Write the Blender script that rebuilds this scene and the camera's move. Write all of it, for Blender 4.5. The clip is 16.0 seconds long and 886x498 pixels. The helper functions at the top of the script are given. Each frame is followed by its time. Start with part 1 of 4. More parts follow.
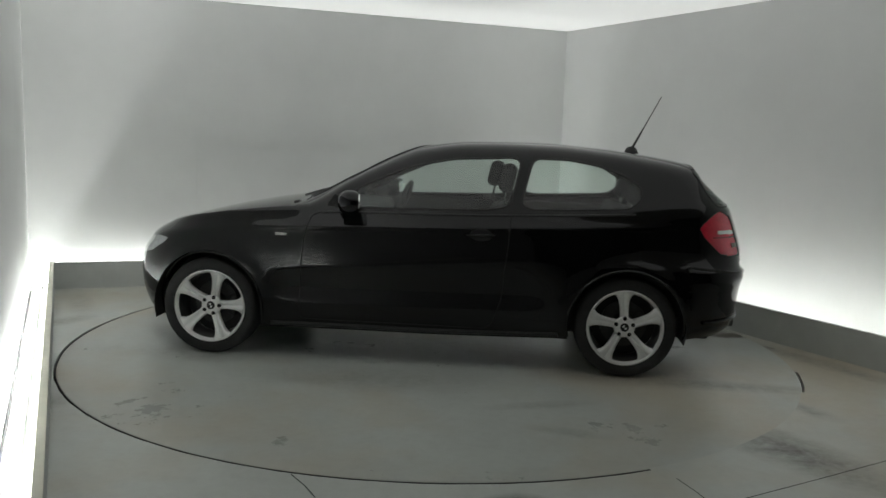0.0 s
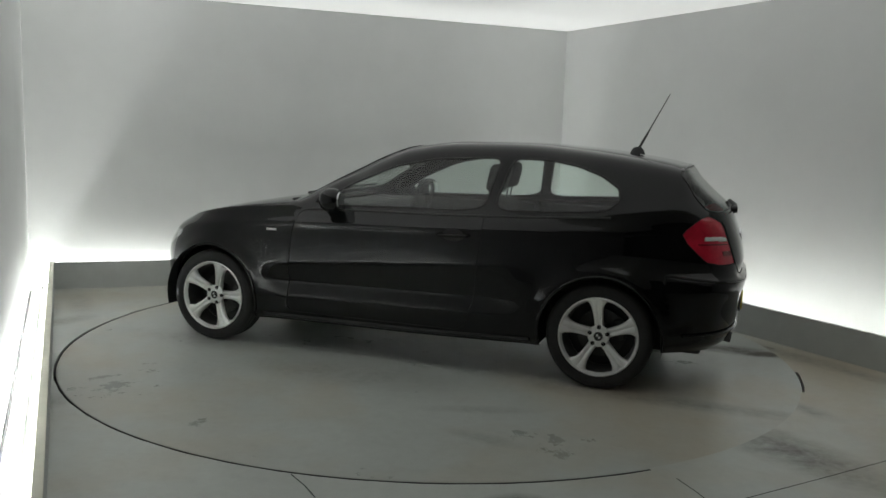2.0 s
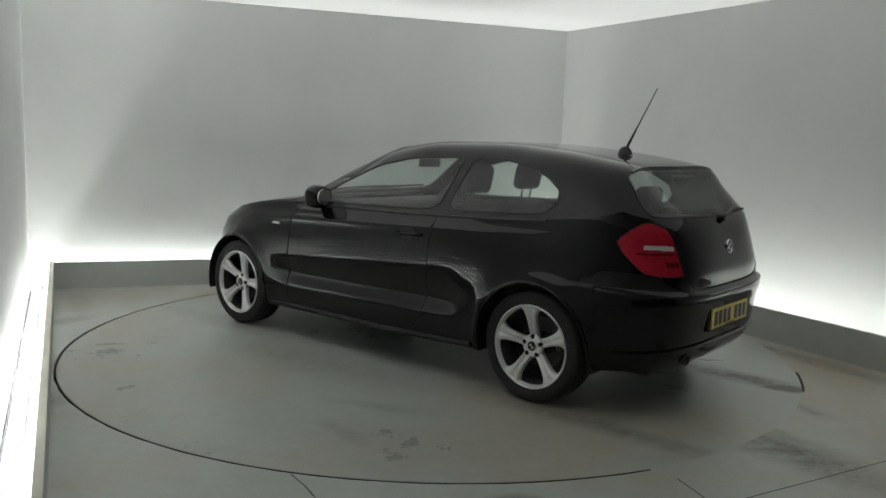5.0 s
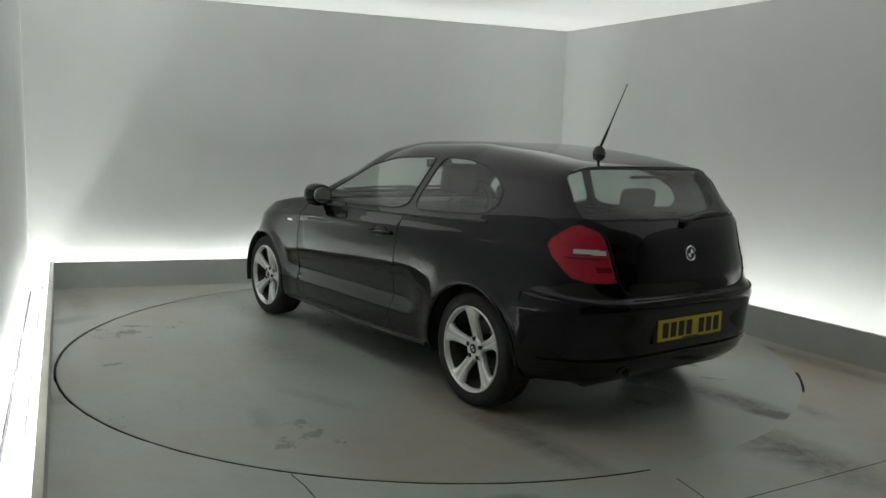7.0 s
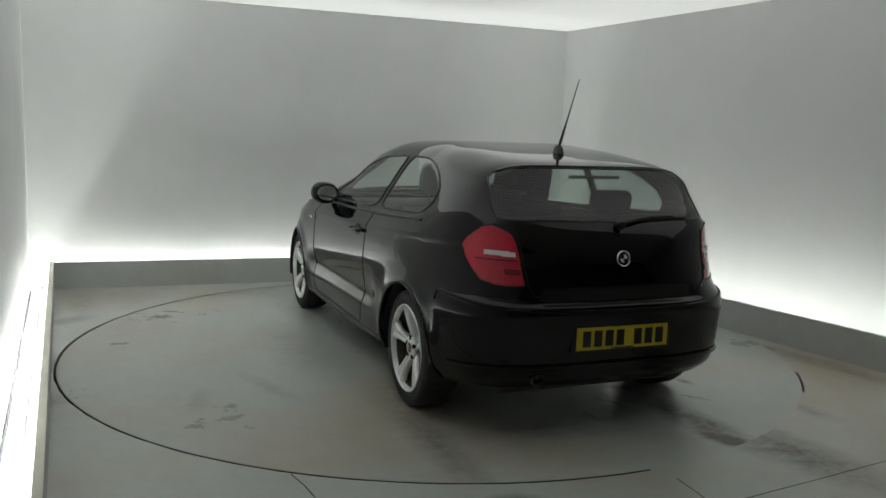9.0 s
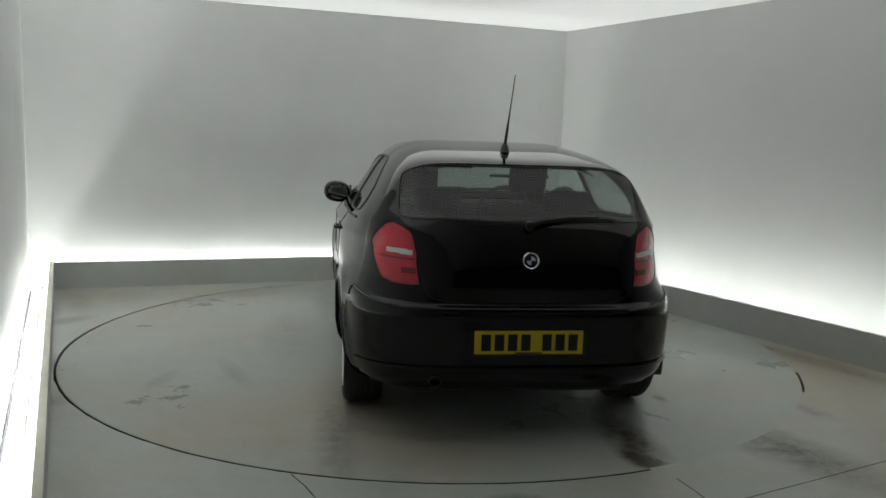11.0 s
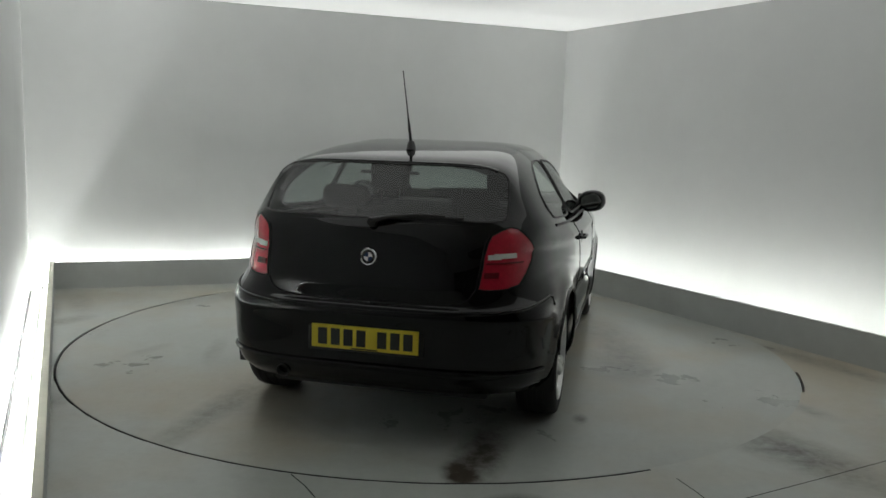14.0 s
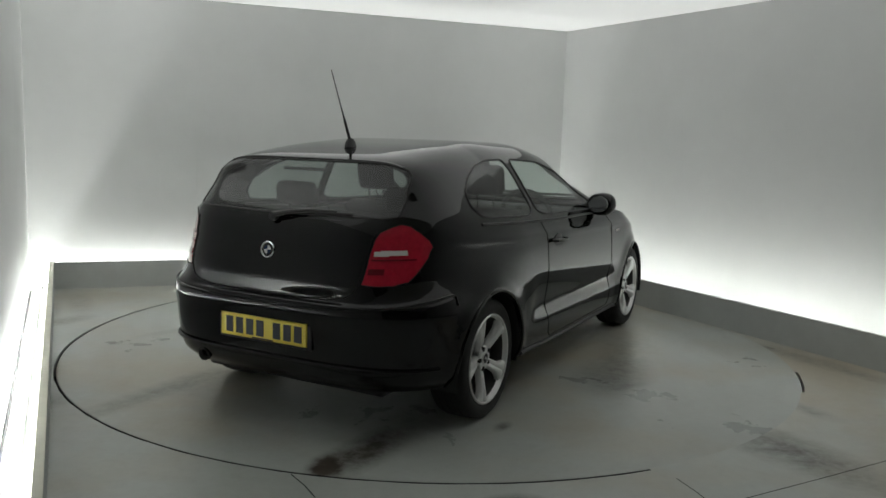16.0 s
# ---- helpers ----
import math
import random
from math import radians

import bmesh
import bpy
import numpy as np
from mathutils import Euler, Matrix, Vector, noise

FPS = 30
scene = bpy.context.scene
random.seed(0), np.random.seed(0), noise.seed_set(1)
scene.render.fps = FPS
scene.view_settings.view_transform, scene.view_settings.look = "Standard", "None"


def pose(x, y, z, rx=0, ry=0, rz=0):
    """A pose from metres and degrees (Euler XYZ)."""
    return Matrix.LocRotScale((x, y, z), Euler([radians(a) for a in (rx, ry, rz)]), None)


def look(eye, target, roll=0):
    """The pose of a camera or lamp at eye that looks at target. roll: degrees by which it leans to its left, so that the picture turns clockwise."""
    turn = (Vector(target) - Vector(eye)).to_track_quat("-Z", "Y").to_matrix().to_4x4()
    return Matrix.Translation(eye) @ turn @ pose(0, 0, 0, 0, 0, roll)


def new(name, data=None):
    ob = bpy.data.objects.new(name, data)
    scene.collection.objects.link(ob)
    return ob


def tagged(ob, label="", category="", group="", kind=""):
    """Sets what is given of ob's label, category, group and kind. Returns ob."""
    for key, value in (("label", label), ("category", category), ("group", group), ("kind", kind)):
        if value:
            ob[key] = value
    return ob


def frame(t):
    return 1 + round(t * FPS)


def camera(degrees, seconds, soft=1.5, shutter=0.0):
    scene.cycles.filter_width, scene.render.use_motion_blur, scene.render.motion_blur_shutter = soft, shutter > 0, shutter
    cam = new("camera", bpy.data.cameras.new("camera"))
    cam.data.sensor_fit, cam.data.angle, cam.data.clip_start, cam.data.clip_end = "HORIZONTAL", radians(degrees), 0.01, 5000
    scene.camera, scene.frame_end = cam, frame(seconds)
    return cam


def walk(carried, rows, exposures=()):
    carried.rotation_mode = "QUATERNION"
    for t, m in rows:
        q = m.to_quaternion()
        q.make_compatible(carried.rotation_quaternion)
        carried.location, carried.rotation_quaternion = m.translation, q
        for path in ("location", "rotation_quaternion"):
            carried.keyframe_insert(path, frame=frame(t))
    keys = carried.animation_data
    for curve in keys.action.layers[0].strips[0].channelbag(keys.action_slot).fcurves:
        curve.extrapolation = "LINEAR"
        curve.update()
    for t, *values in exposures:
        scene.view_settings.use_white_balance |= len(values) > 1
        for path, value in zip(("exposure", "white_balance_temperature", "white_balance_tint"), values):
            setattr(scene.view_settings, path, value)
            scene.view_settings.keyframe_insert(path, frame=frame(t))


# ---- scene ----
# ---- camera ----
cam = camera(56.615, 16.0, soft=1.6)
EYE = (0.0, -5.7615, 1.447)
VIEW = look(EYE, (EYE[0] + 0.0495, EYE[1] + 4.9547, EYE[2] - 0.6697), 1.8326)
walk(cam, [(0.0, VIEW), (16.0, VIEW)])

# ---- world and exposure ----
world = bpy.data.worlds.new("world")
scene.world = world
world.use_nodes = True
world.node_tree.nodes["Background"].inputs[0].default_value = (0.5, 0.55, 0.52, 1)
world.node_tree.nodes["Background"].inputs[1].default_value = 0.02
scene.view_settings.exposure = 0.17
TUBE_POWER = 38.0

# ---- materials ----


def mat(name, colour, rough=0.5, metal=0.0, spec=0.5, coat=0.0, vary=0.0, scale=6.0, bump=0.0, bscale=60.0, rvary=0.0):
    m = bpy.data.materials.new(name)
    m.use_nodes = True
    nt = m.node_tree
    b = nt.nodes["Principled BSDF"]
    b.inputs["Base Color"].default_value = (*colour, 1)
    b.inputs["Roughness"].default_value = rough
    b.inputs["Metallic"].default_value = metal
    b.inputs["Specular IOR Level"].default_value = spec
    b.inputs["Coat Weight"].default_value = coat
    b.inputs["Coat Roughness"].default_value = 0.03
    co = nt.nodes.new("ShaderNodeTexCoord")
    b.inputs["Coat IOR"].default_value = 1.43
    if vary > 0:
        n1 = nt.nodes.new("ShaderNodeTexNoise")
        n1.inputs["Scale"].default_value = scale
        n1.inputs["Detail"].default_value = 6
        n1.inputs["Roughness"].default_value = 0.65
        nt.links.new(co.outputs["Object"], n1.inputs["Vector"])
        r = nt.nodes.new("ShaderNodeMapRange")
        r.inputs["From Min"].default_value, r.inputs["From Max"].default_value = 0.3, 0.7
        r.inputs["To Min"].default_value, r.inputs["To Max"].default_value = 1 - vary, 1 + vary
        nt.links.new(n1.outputs["Fac"], r.inputs["Value"])
        mx = nt.nodes.new("ShaderNodeMix")
        mx.data_type, mx.blend_type = "RGBA", "MULTIPLY"
        mx.inputs["Factor"].default_value = 1
        mx.inputs["A"].default_value = (*colour, 1)
        nt.links.new(r.outputs["Result"], mx.inputs["B"])
        nt.links.new(mx.outputs["Result"], b.inputs["Base Color"])
        if rvary > 0:
            q = nt.nodes.new("ShaderNodeMapRange")
            q.inputs["From Min"].default_value, q.inputs["From Max"].default_value = 0.3, 0.7
            q.inputs["To Min"].default_value, q.inputs["To Max"].default_value = rough - rvary, rough + rvary
            nt.links.new(n1.outputs["Fac"], q.inputs["Value"])
            nt.links.new(q.outputs["Result"], b.inputs["Roughness"])
    if bump > 0:
        n2 = nt.nodes.new("ShaderNodeTexNoise")
        n2.inputs["Scale"].default_value = bscale
        n2.inputs["Detail"].default_value = 4
        nt.links.new(co.outputs["Object"], n2.inputs["Vector"])
        bp = nt.nodes.new("ShaderNodeBump")
        bp.inputs["Strength"].default_value = bump
        bp.inputs["Distance"].default_value = 0.004
        nt.links.new(n2.outputs["Fac"], bp.inputs["Height"])
        nt.links.new(bp.outputs["Normal"], b.inputs["Normal"])
    return m


def glow(name, colour, power):
    m = bpy.data.materials.new(name)
    m.use_nodes = True
    b = m.node_tree.nodes["Principled BSDF"]
    b.inputs["Base Color"].default_value = (0.9, 0.9, 0.9, 1)
    b.inputs["Emission Color"].default_value = (*colour, 1)
    b.inputs["Emission Strength"].default_value = power
    return m


def pane(name, tint):
    """A thin pane: tinted and clear, with a Fresnel gloss."""
    m = bpy.data.materials.new(name)
    m.use_nodes = True
    nt = m.node_tree
    nt.nodes.remove(nt.nodes["Principled BSDF"])
    out = nt.nodes["Material Output"]
    tr = nt.nodes.new("ShaderNodeBsdfTransparent")
    tr.inputs["Color"].default_value = (*tint, 1)
    gl = nt.nodes.new("ShaderNodeBsdfGlossy")
    gl.inputs["Roughness"].default_value = 0.02
    lw = nt.nodes.new("ShaderNodeLayerWeight")
    lw.inputs["Blend"].default_value = 0.5
    pw = nt.nodes.new("ShaderNodeMath")
    pw.operation = "POWER"
    pw.inputs[1].default_value = 4.5
    nt.links.new(lw.outputs["Facing"], pw.inputs[0])
    fr = nt.nodes.new("ShaderNodeMath")
    fr.operation = "MULTIPLY_ADD"
    fr.inputs[1].default_value, fr.inputs[2].default_value = 0.85, 0.07
    nt.links.new(pw.outputs[0], fr.inputs[0])
    mx = nt.nodes.new("ShaderNodeMixShader")
    nt.links.new(fr.outputs[0], mx.inputs[0])
    nt.links.new(tr.outputs["BSDF"], mx.inputs[1])
    nt.links.new(gl.outputs["BSDF"], mx.inputs[2])
    nt.links.new(mx.outputs["Shader"], out.inputs["Surface"])
    return m


def stained(name, colour, dark, blobs, rough, scale=1.0, streak=None, amount=0.5):
    """Painted concrete: broad clouding, fine grain and a few dirt marks.
    blobs: (x, y, half length, half width, turn in degrees, strength) of each mark in the object's own plan."""
    m = mat(name, colour, rough)
    nt = m.node_tree
    b = nt.nodes["Principled BSDF"]
    co = nt.nodes.new("ShaderNodeTexCoord")

    def noise_node(sc, detail, rgh=0.6):
        n = nt.nodes.new("ShaderNodeTexNoise")
        n.inputs["Scale"].default_value, n.inputs["Detail"].default_value, n.inputs["Roughness"].default_value = sc, detail, rgh
        nt.links.new(co.outputs["Object"], n.inputs["Vector"])
        return n.outputs["Fac"]

    def ramp(src, a, c, lo, hi):
        r = nt.nodes.new("ShaderNodeMapRange")
        r.inputs["From Min"].default_value, r.inputs["From Max"].default_value = a, c
        r.inputs["To Min"].default_value, r.inputs["To Max"].default_value = lo, hi
        nt.links.new(src, r.inputs["Value"])
        return r.outputs["Result"]

    def op(kind, p, q):
        n = nt.nodes.new("ShaderNodeMath")
        n.operation = kind
        n.use_clamp = kind in ("ADD", "MULTIPLY")
        for i, s in enumerate((p, q)):
            if isinstance(s, (int, float)):
                n.inputs[i].default_value = s
            else:
                nt.links.new(s, n.inputs[i])
        return n.outputs[0]

    cloud = noise_node(0.9 * scale, 5)
    fine = noise_node(22 * scale, 5, 0.7)
    grime = noise_node(7 * scale, 7, 0.75)
    speck = noise_node(15 * scale, 6, 0.7)
    dirt = ramp(grime, 0.50, 0.90, 0.0, 0.14)
    for x, y, hl, hw, turn, strength in blobs:
        mp = nt.nodes.new("ShaderNodeMapping")
        mp.vector_type = "TEXTURE"
        mp.inputs["Location"].default_value = (x, y, 0)
        mp.inputs["Rotation"].default_value = (0, 0, radians(turn))
        mp.inputs["Scale"].default_value = (hl, hw, 1)
        nt.links.new(co.outputs["Object"], mp.inputs["Vector"])
        sp = nt.nodes.new("ShaderNodeSeparateXYZ")
        nt.links.new(mp.outputs["Vector"], sp.inputs[0])
        d2 = op("POWER", op("ADD", op("POWER", op("ABSOLUTE", sp.outputs[0], 0), 2.0), op("POWER", op("ABSOLUTE", sp.outputs[1], 0), 2.0)), 0.5)
        fall = ramp(d2, 0.25, 1.0, 1.0, 0.0)
        mark = op("MULTIPLY", fall, op("ADD", op("MULTIPLY", ramp(speck, 0.34, 0.70, 0.0, 1.0), 0.40), ramp(grime, 0.30, 0.74, 0.12, 0.58)))
        dirt = op("ADD", dirt, op("MULTIPLY", mark, strength))
    tone = nt.nodes.new("ShaderNodeMix")
    tone.data_type = "RGBA"
    tone.inputs["A"].default_value = (*[c * 0.88 for c in colour], 1)
    tone.inputs["B"].default_value = (*[c * 1.1 for c in colour], 1)
    nt.links.new(ramp(op("ADD", op("MULTIPLY", cloud, 0.75), op("MULTIPLY", fine, 0.25)), 0.35, 0.65, 0.0, 1.0), tone.inputs["Factor"])
    mx = nt.nodes.new("ShaderNodeMix")
    mx.data_type = "RGBA"
    nt.links.new(tone.outputs["Result"], mx.inputs["A"])
    mx.inputs["B"].default_value = (*dark, 1)
    nt.links.new(dirt, mx.inputs["Factor"])
    warm = nt.nodes.new("ShaderNodeMix")
    warm.data_type, warm.blend_type = "RGBA", "MULTIPLY"
    warm.inputs["B"].default_value = (0.95, 0.82, 0.69, 1)
    nt.links.new(ramp(noise_node(0.55 * scale, 4), 0.47, 0.66, 0.0, 1.0), warm.inputs["Factor"])
    nt.links.new(mx.outputs["Result"], warm.inputs["A"])
    nt.links.new(warm.outputs["Result"], b.inputs["Base Color"])
    nt.links.new(ramp(op("ADD", op("MULTIPLY", grime, 0.3), op("MULTIPLY", cloud, 0.7)), 0.35, 0.65, rough - 0.04, rough + 0.05), b.inputs["Roughness"])
    bp = nt.nodes.new("ShaderNodeBump")
    bp.inputs["Strength"].default_value, bp.inputs["Distance"].default_value = 0.25, 0.003
    nt.links.new(fine, bp.inputs["Height"])
    nt.links.new(bp.outputs["Normal"], b.inputs["Normal"])
    return m


WALL = mat("white_wall_paint", (0.66, 0.67, 0.66), 0.75, vary=0.035, scale=1.3, bump=0.12, bscale=40)
CEIL = mat("white_ceiling_paint", (0.88, 0.89, 0.88), 0.8, vary=0.03, scale=1.0)
BACKWALL = mat("dark_end_wall", (0.035, 0.036, 0.035), 0.6, vary=0.1, scale=2)
KERB = mat("grey_kerb_paint", (0.52, 0.535, 0.52), 0.6, vary=0.08, scale=3, bump=0.2, bscale=50)
CAP = mat("cream_capping_paint", (0.78, 0.78, 0.66), 0.5, vary=0.08, scale=9)
# Tube strength is set wall by wall to balance the wash on each.
TUBE = glow("tube_glow", (0.98, 1.0, 0.985), TUBE_POWER)
WESTTUBE = glow("west_tube_glow", (0.98, 1.0, 0.985), TUBE_POWER * 1.9)
BACKTUBE = glow("back_tube_glow", (0.98, 1.0, 0.985), TUBE_POWER * 1.3)
EASTTUBE = glow("east_tube_glow", (0.98, 1.0, 0.985), TUBE_POWER * 0.62)
# Glow of the added ceiling sheet, set to lift the floor and upper walls.
SOFT = glow("ceiling_fill_glow", (0.975, 1.0, 0.975), 0.33)
BATTEN = mat("white_enamel", (0.75, 0.76, 0.72), 0.35, vary=0.03)
GAP = mat("dark_gap", (0.012, 0.012, 0.012), 0.9)
PAINT = mat("black_gloss_paint", (0.003, 0.003, 0.0033), 0.5, spec=0.0, coat=1.0, vary=0.2, scale=30)
TRIM = mat("black_satin_trim", (0.010, 0.010, 0.010), 0.42, vary=0.2, scale=20)
RUBBER = mat("tyre_rubber", (0.016, 0.016, 0.016), 0.72, vary=0.25, scale=25, bump=0.3, bscale=120)
ALLOY = mat("silver_alloy", (0.84, 0.84, 0.83), 0.30, metal=0.4, vary=0.06, scale=18)
DARKMETAL = mat("dull_brake_metal", (0.075, 0.075, 0.073), 0.5, metal=0.5, vary=0.25, scale=12)
CHROME = mat("bright_chrome", (0.75, 0.76, 0.77), 0.12, metal=1.0)
DARKRED = mat("dark_red_plastic", (0.16, 0.010, 0.018), 0.15, coat=1.0)
RED = mat("red_lamp_plastic", (0.58, 0.020, 0.046), 0.12, coat=1.0, vary=0.12, scale=40)
CLEARLAMP = mat("frosted_lamp_plastic", (0.82, 0.79, 0.77), 0.2, coat=1.0)
HEADGLASS = mat("pale_headlamp_plastic", (0.28, 0.29, 0.30), 0.1, coat=1.0, vary=0.2, scale=14)
PLATE = mat("yellow_plate", (0.72, 0.56, 0.035), 0.4, vary=0.04)
INK = mat("black_plate_ink", (0.012, 0.012, 0.01), 0.5)
FABRIC = mat("charcoal_seat_fabric", (0.022, 0.022, 0.023), 0.85, vary=0.2, scale=30, bump=0.3, bscale=160)
PLASTIC = mat("dark_cabin_plastic", (0.018, 0.018, 0.018), 0.6, vary=0.15, scale=20)
SHELF = mat("grey_shelf_felt", (0.085, 0.085, 0.083), 0.85, vary=0.12, scale=30)
LINER = mat("grey_roof_lining", (0.16, 0.16, 0.155), 0.9, vary=0.05)
GLASS = pane("clear_green_glass", (0.80, 0.86, 0.83))
TINT = pane("tinted_glass", (0.40, 0.45, 0.43))
MIRROR = mat("mirror_glass", (0.8, 0.82, 0.82), 0.02, metal=1.0)
BLUE = mat("blue_enamel", (0.02, 0.045, 0.11), 0.2, coat=1.0)
WHITE = mat("white_enamel_badge", (0.75, 0.75, 0.75), 0.25)
FLOOR_DARK = (0.055, 0.042, 0.030)
FLOORMAT = stained("grey_floor_paint", (0.47, 0.492, 0.458), FLOOR_DARK,
                   [(1.75, -1.95, 0.62, 0.26, -60, 1.15), (2.10, -1.30, 0.30, 0.10, -60, 0.7), (-2.05, -1.55, 0.22, 0.16, 20, 0.7), (-2.75, 0.3, 0.3, 0.15, 60, 0.8),
                    (2.47, 0.09, 0.06, 0.03, -50, 1.3), (2.6, -0.2, 0.9, 0.14, -60, 0.8), (2.1, 0.9, 0.6, 0.12, -60, 0.8), (1.75, 1.75, 0.7, 0.10, -60, 0.6),
                    (0.35, -2.6, 0.16, 0.08, 10, 1.3), (1.35, -2.55, 0.05, 0.03, 10, 1.2), (-2.9, 0.9, 0.5, 0.12, -66, 0.5)], 0.33)
DISCMAT = stained("grey_turntable_paint", (0.435, 0.458, 0.428), FLOOR_DARK,
                  [(-2.02, -0.74, 0.50, 0.16, 0, 1.5), (-2.25, -0.70, 0.18, 0.10, 30, 1.4), (-1.95, 0.71, 0.62, 0.13, 2, 0.75), (-1.5, -0.75, 0.6, 0.2, 0, 0.6), (-1.3, 0.62, 0.75, 0.25, 0, 0.5),
                   (0.2, 1.0, 0.8, 0.3, 5, 0.45), (-0.75, 1.3, 0.4, 0.08, 20, 0.5), (-0.10, -1.36, 0.60, 0.28, 5, 1.0), (0.6, -1.25, 0.7, 0.25, 15, 0.7), (1.5, 0.7, 0.8, 0.2, 0, 0.45),
                   (-0.3, -1.5, 0.25, 0.06, -30, 0.5), (-0.9, 1.7, 0.25, 0.08, -10, 0.5), (1.4, -0.7, 0.8, 0.2, 0, 0.45), (-0.3, 0.1, 1.4, 0.5, 0, 0.35), (-1.35, -1.15, 0.10, 0.05, 0, 1.2)], 0.30)

# ---- mesh helpers ----


def mesh_of(name, verts, faces, material, smooth=False, normals=None):
    me = bpy.data.meshes.new(name)
    me.from_pydata([tuple(v) for v in verts], [], faces)
    me.materials.append(material)
    if smooth:
        me.polygons.foreach_set("use_smooth", [True] * len(me.polygons))
    if normals is not None:
        me.normals_split_custom_set_from_vertices([tuple(n) for n in normals])
    me.update()
    return me


def put(name, me, parent=None, label=""):
    ob = new(name, me)
    if parent:
        ob.parent = parent
    return tagged(ob, label)


def part(name, bm, material, parent=None, label="", smooth=True, angle=35):
    me = bpy.data.meshes.new(name)
    bmesh.ops.recalc_face_normals(bm, faces=bm.faces)
    if smooth:
        for f in bm.faces:
            f.smooth = True
        lim = radians(angle)
        for e in bm.edges:
            if len(e.link_faces) == 2 and e.calc_face_angle(0) > lim:
                e.smooth = False
    bm.to_mesh(me)
    bm.free()
    me.materials.append(material)
    return put(name, me, parent, label)


def thing(name, label, category, group="", kind=""):
    return tagged(new(name), label, category, group, kind)


def add_box(bm, c, size, m=None, bevel=0.0):
    made = bmesh.ops.create_cube(bm, size=1.0)["verts"]
    bmesh.ops.scale(bm, vec=size, verts=made)
    if bevel:
        es = list({e for v in made for e in v.link_edges})
        made = list({v for f in bmesh.ops.bevel(bm, geom=es, offset=bevel, segments=3, profile=0.5, affect="EDGES")["faces"] for v in f.verts} | {v for v in made if v.is_valid})
    mm = Matrix.Translation(c) @ (m if m is not None else Matrix())
    bmesh.ops.transform(bm, matrix=mm, verts=made)
    return made


def box(c, size, m=None, bevel=0.0):
    bm = bmesh.new()
    add_box(bm, c, size, m, bevel)
    return bm


def add_lathe(bm, prof, n=48, axis="y"):
    """Turns (radius, along) pairs round an axis."""
    rings = []
    for r, a in prof:
        ring = []
        for i in range(n):
            t = 2 * math.pi * i / n
            p = (r * math.cos(t), a, r * math.sin(t)) if axis == "y" else ((r * math.cos(t), r * math.sin(t), a) if axis == "z" else (a, r * math.cos(t), r * math.sin(t)))
            ring.append(bm.verts.new(p))
        rings.append(ring)
    for a, b in zip(rings, rings[1:]):
        for i in range(n):
            bm.faces.new((a[i], a[(i + 1) % n], b[(i + 1) % n], b[i]))
    return rings


def lathe(prof, n=48, axis="y", caps=False):
    bm = bmesh.new()
    rings = add_lathe(bm, prof, n, axis)
    if caps:
        bm.faces.new(rings[0])
        bm.faces.new(rings[-1])
    return bm


def tube(points, radius, n=8, closed=False, flat=1.0):
    """A swept rod along points; radius may be a list."""
    bm = bmesh.new()
    pts = [Vector(p) for p in points]
    k = len(pts)
    rings = []
    side = None
    for i, p in enumerate(pts):
        a = pts[(i - 1) % k] if closed or i > 0 else p
        b = pts[(i + 1) % k] if closed or i < k - 1 else p
        d = (b - a).normalized()
        if side is None:
            side = d.cross(Vector((0, 0, 1)))
            if side.length < 0.01:
                side = d.cross(Vector((1, 0, 0)))
        side = (side - d * side.dot(d)).normalized()
        up = d.cross(side)
        r = radius[i] if isinstance(radius, (list, tuple)) else radius
        rings.append([bm.verts.new(p + side * r * math.cos(2 * math.pi * j / n) + up * r * flat * math.sin(2 * math.pi * j / n)) for j in range(n)])
    for i in range(k if closed else k - 1):
        a, b = rings[i], rings[(i + 1) % k]
        for j in range(n):
            bm.faces.new((a[j], a[(j + 1) % n], b[(j + 1) % n], b[j]))
    if not closed:
        bm.faces.new(rings[0])
        bm.faces.new(rings[-1])
    return bm


# ---- the bay ----
# The kerb round the turntable: corners on the floor, inner faces.
A = Vector((-3.38, 1.48))   # back and side kerb
B = Vector((0.984, 3.094))  # back and far side kerb
DL = Vector((0.413, -0.911)).normalized()    # along the window-side kerb, towards the viewer
DR = Vector((0.489, -0.872)).normalized()    # along the other kerb, towards the viewer
DB = (B - A).normalized()
NL = Vector((DL.y, -DL.x))      # outwards
NR = Vector((-DR.y, DR.x))
NB = Vector((-DB.y, DB.x))
KH, KT = 0.24, 0.02
GL, GB, GR = 0.20, 0.15, 0.476   # from kerb face to wall
LEN = 8.9
CEIL_Z = 2.663


def meet(p, d, q, e):
    k = ((q.x - p.x) * e.y - (q.y - p.y) * e.x) / (d.x * e.y - d.y * e.x)
    return p + d * k


WA = meet(A + NL * GL, DL, A + NB * GB, DB)
WB = meet(B + NR * GR, DR, B + NB * GB, DB)
WL = WA + DL * LEN
WR = meet(WB, DR, WL, DB)


def wall(name, p, q, out, z0, z1, material, label, thick=0.12):
    bm = bmesh.new()
    d = (q - p).normalized() * thick
    base = [p - d, q + d, q + d + out * thick, p - d + out * thick]
    lo = [bm.verts.new((v.x, v.y, z0)) for v in base]
    hi = [bm.verts.new((v.x, v.y, z1)) for v in base]
    bm.faces.new(lo)
    bm.faces.new(hi)
    for i in range(4):
        bm.faces.new((lo[i], lo[(i + 1) % 4], hi[(i + 1) % 4], hi[i]))
    return tagged(part(name, bm, material, None, label, smooth=False), kind="structure")


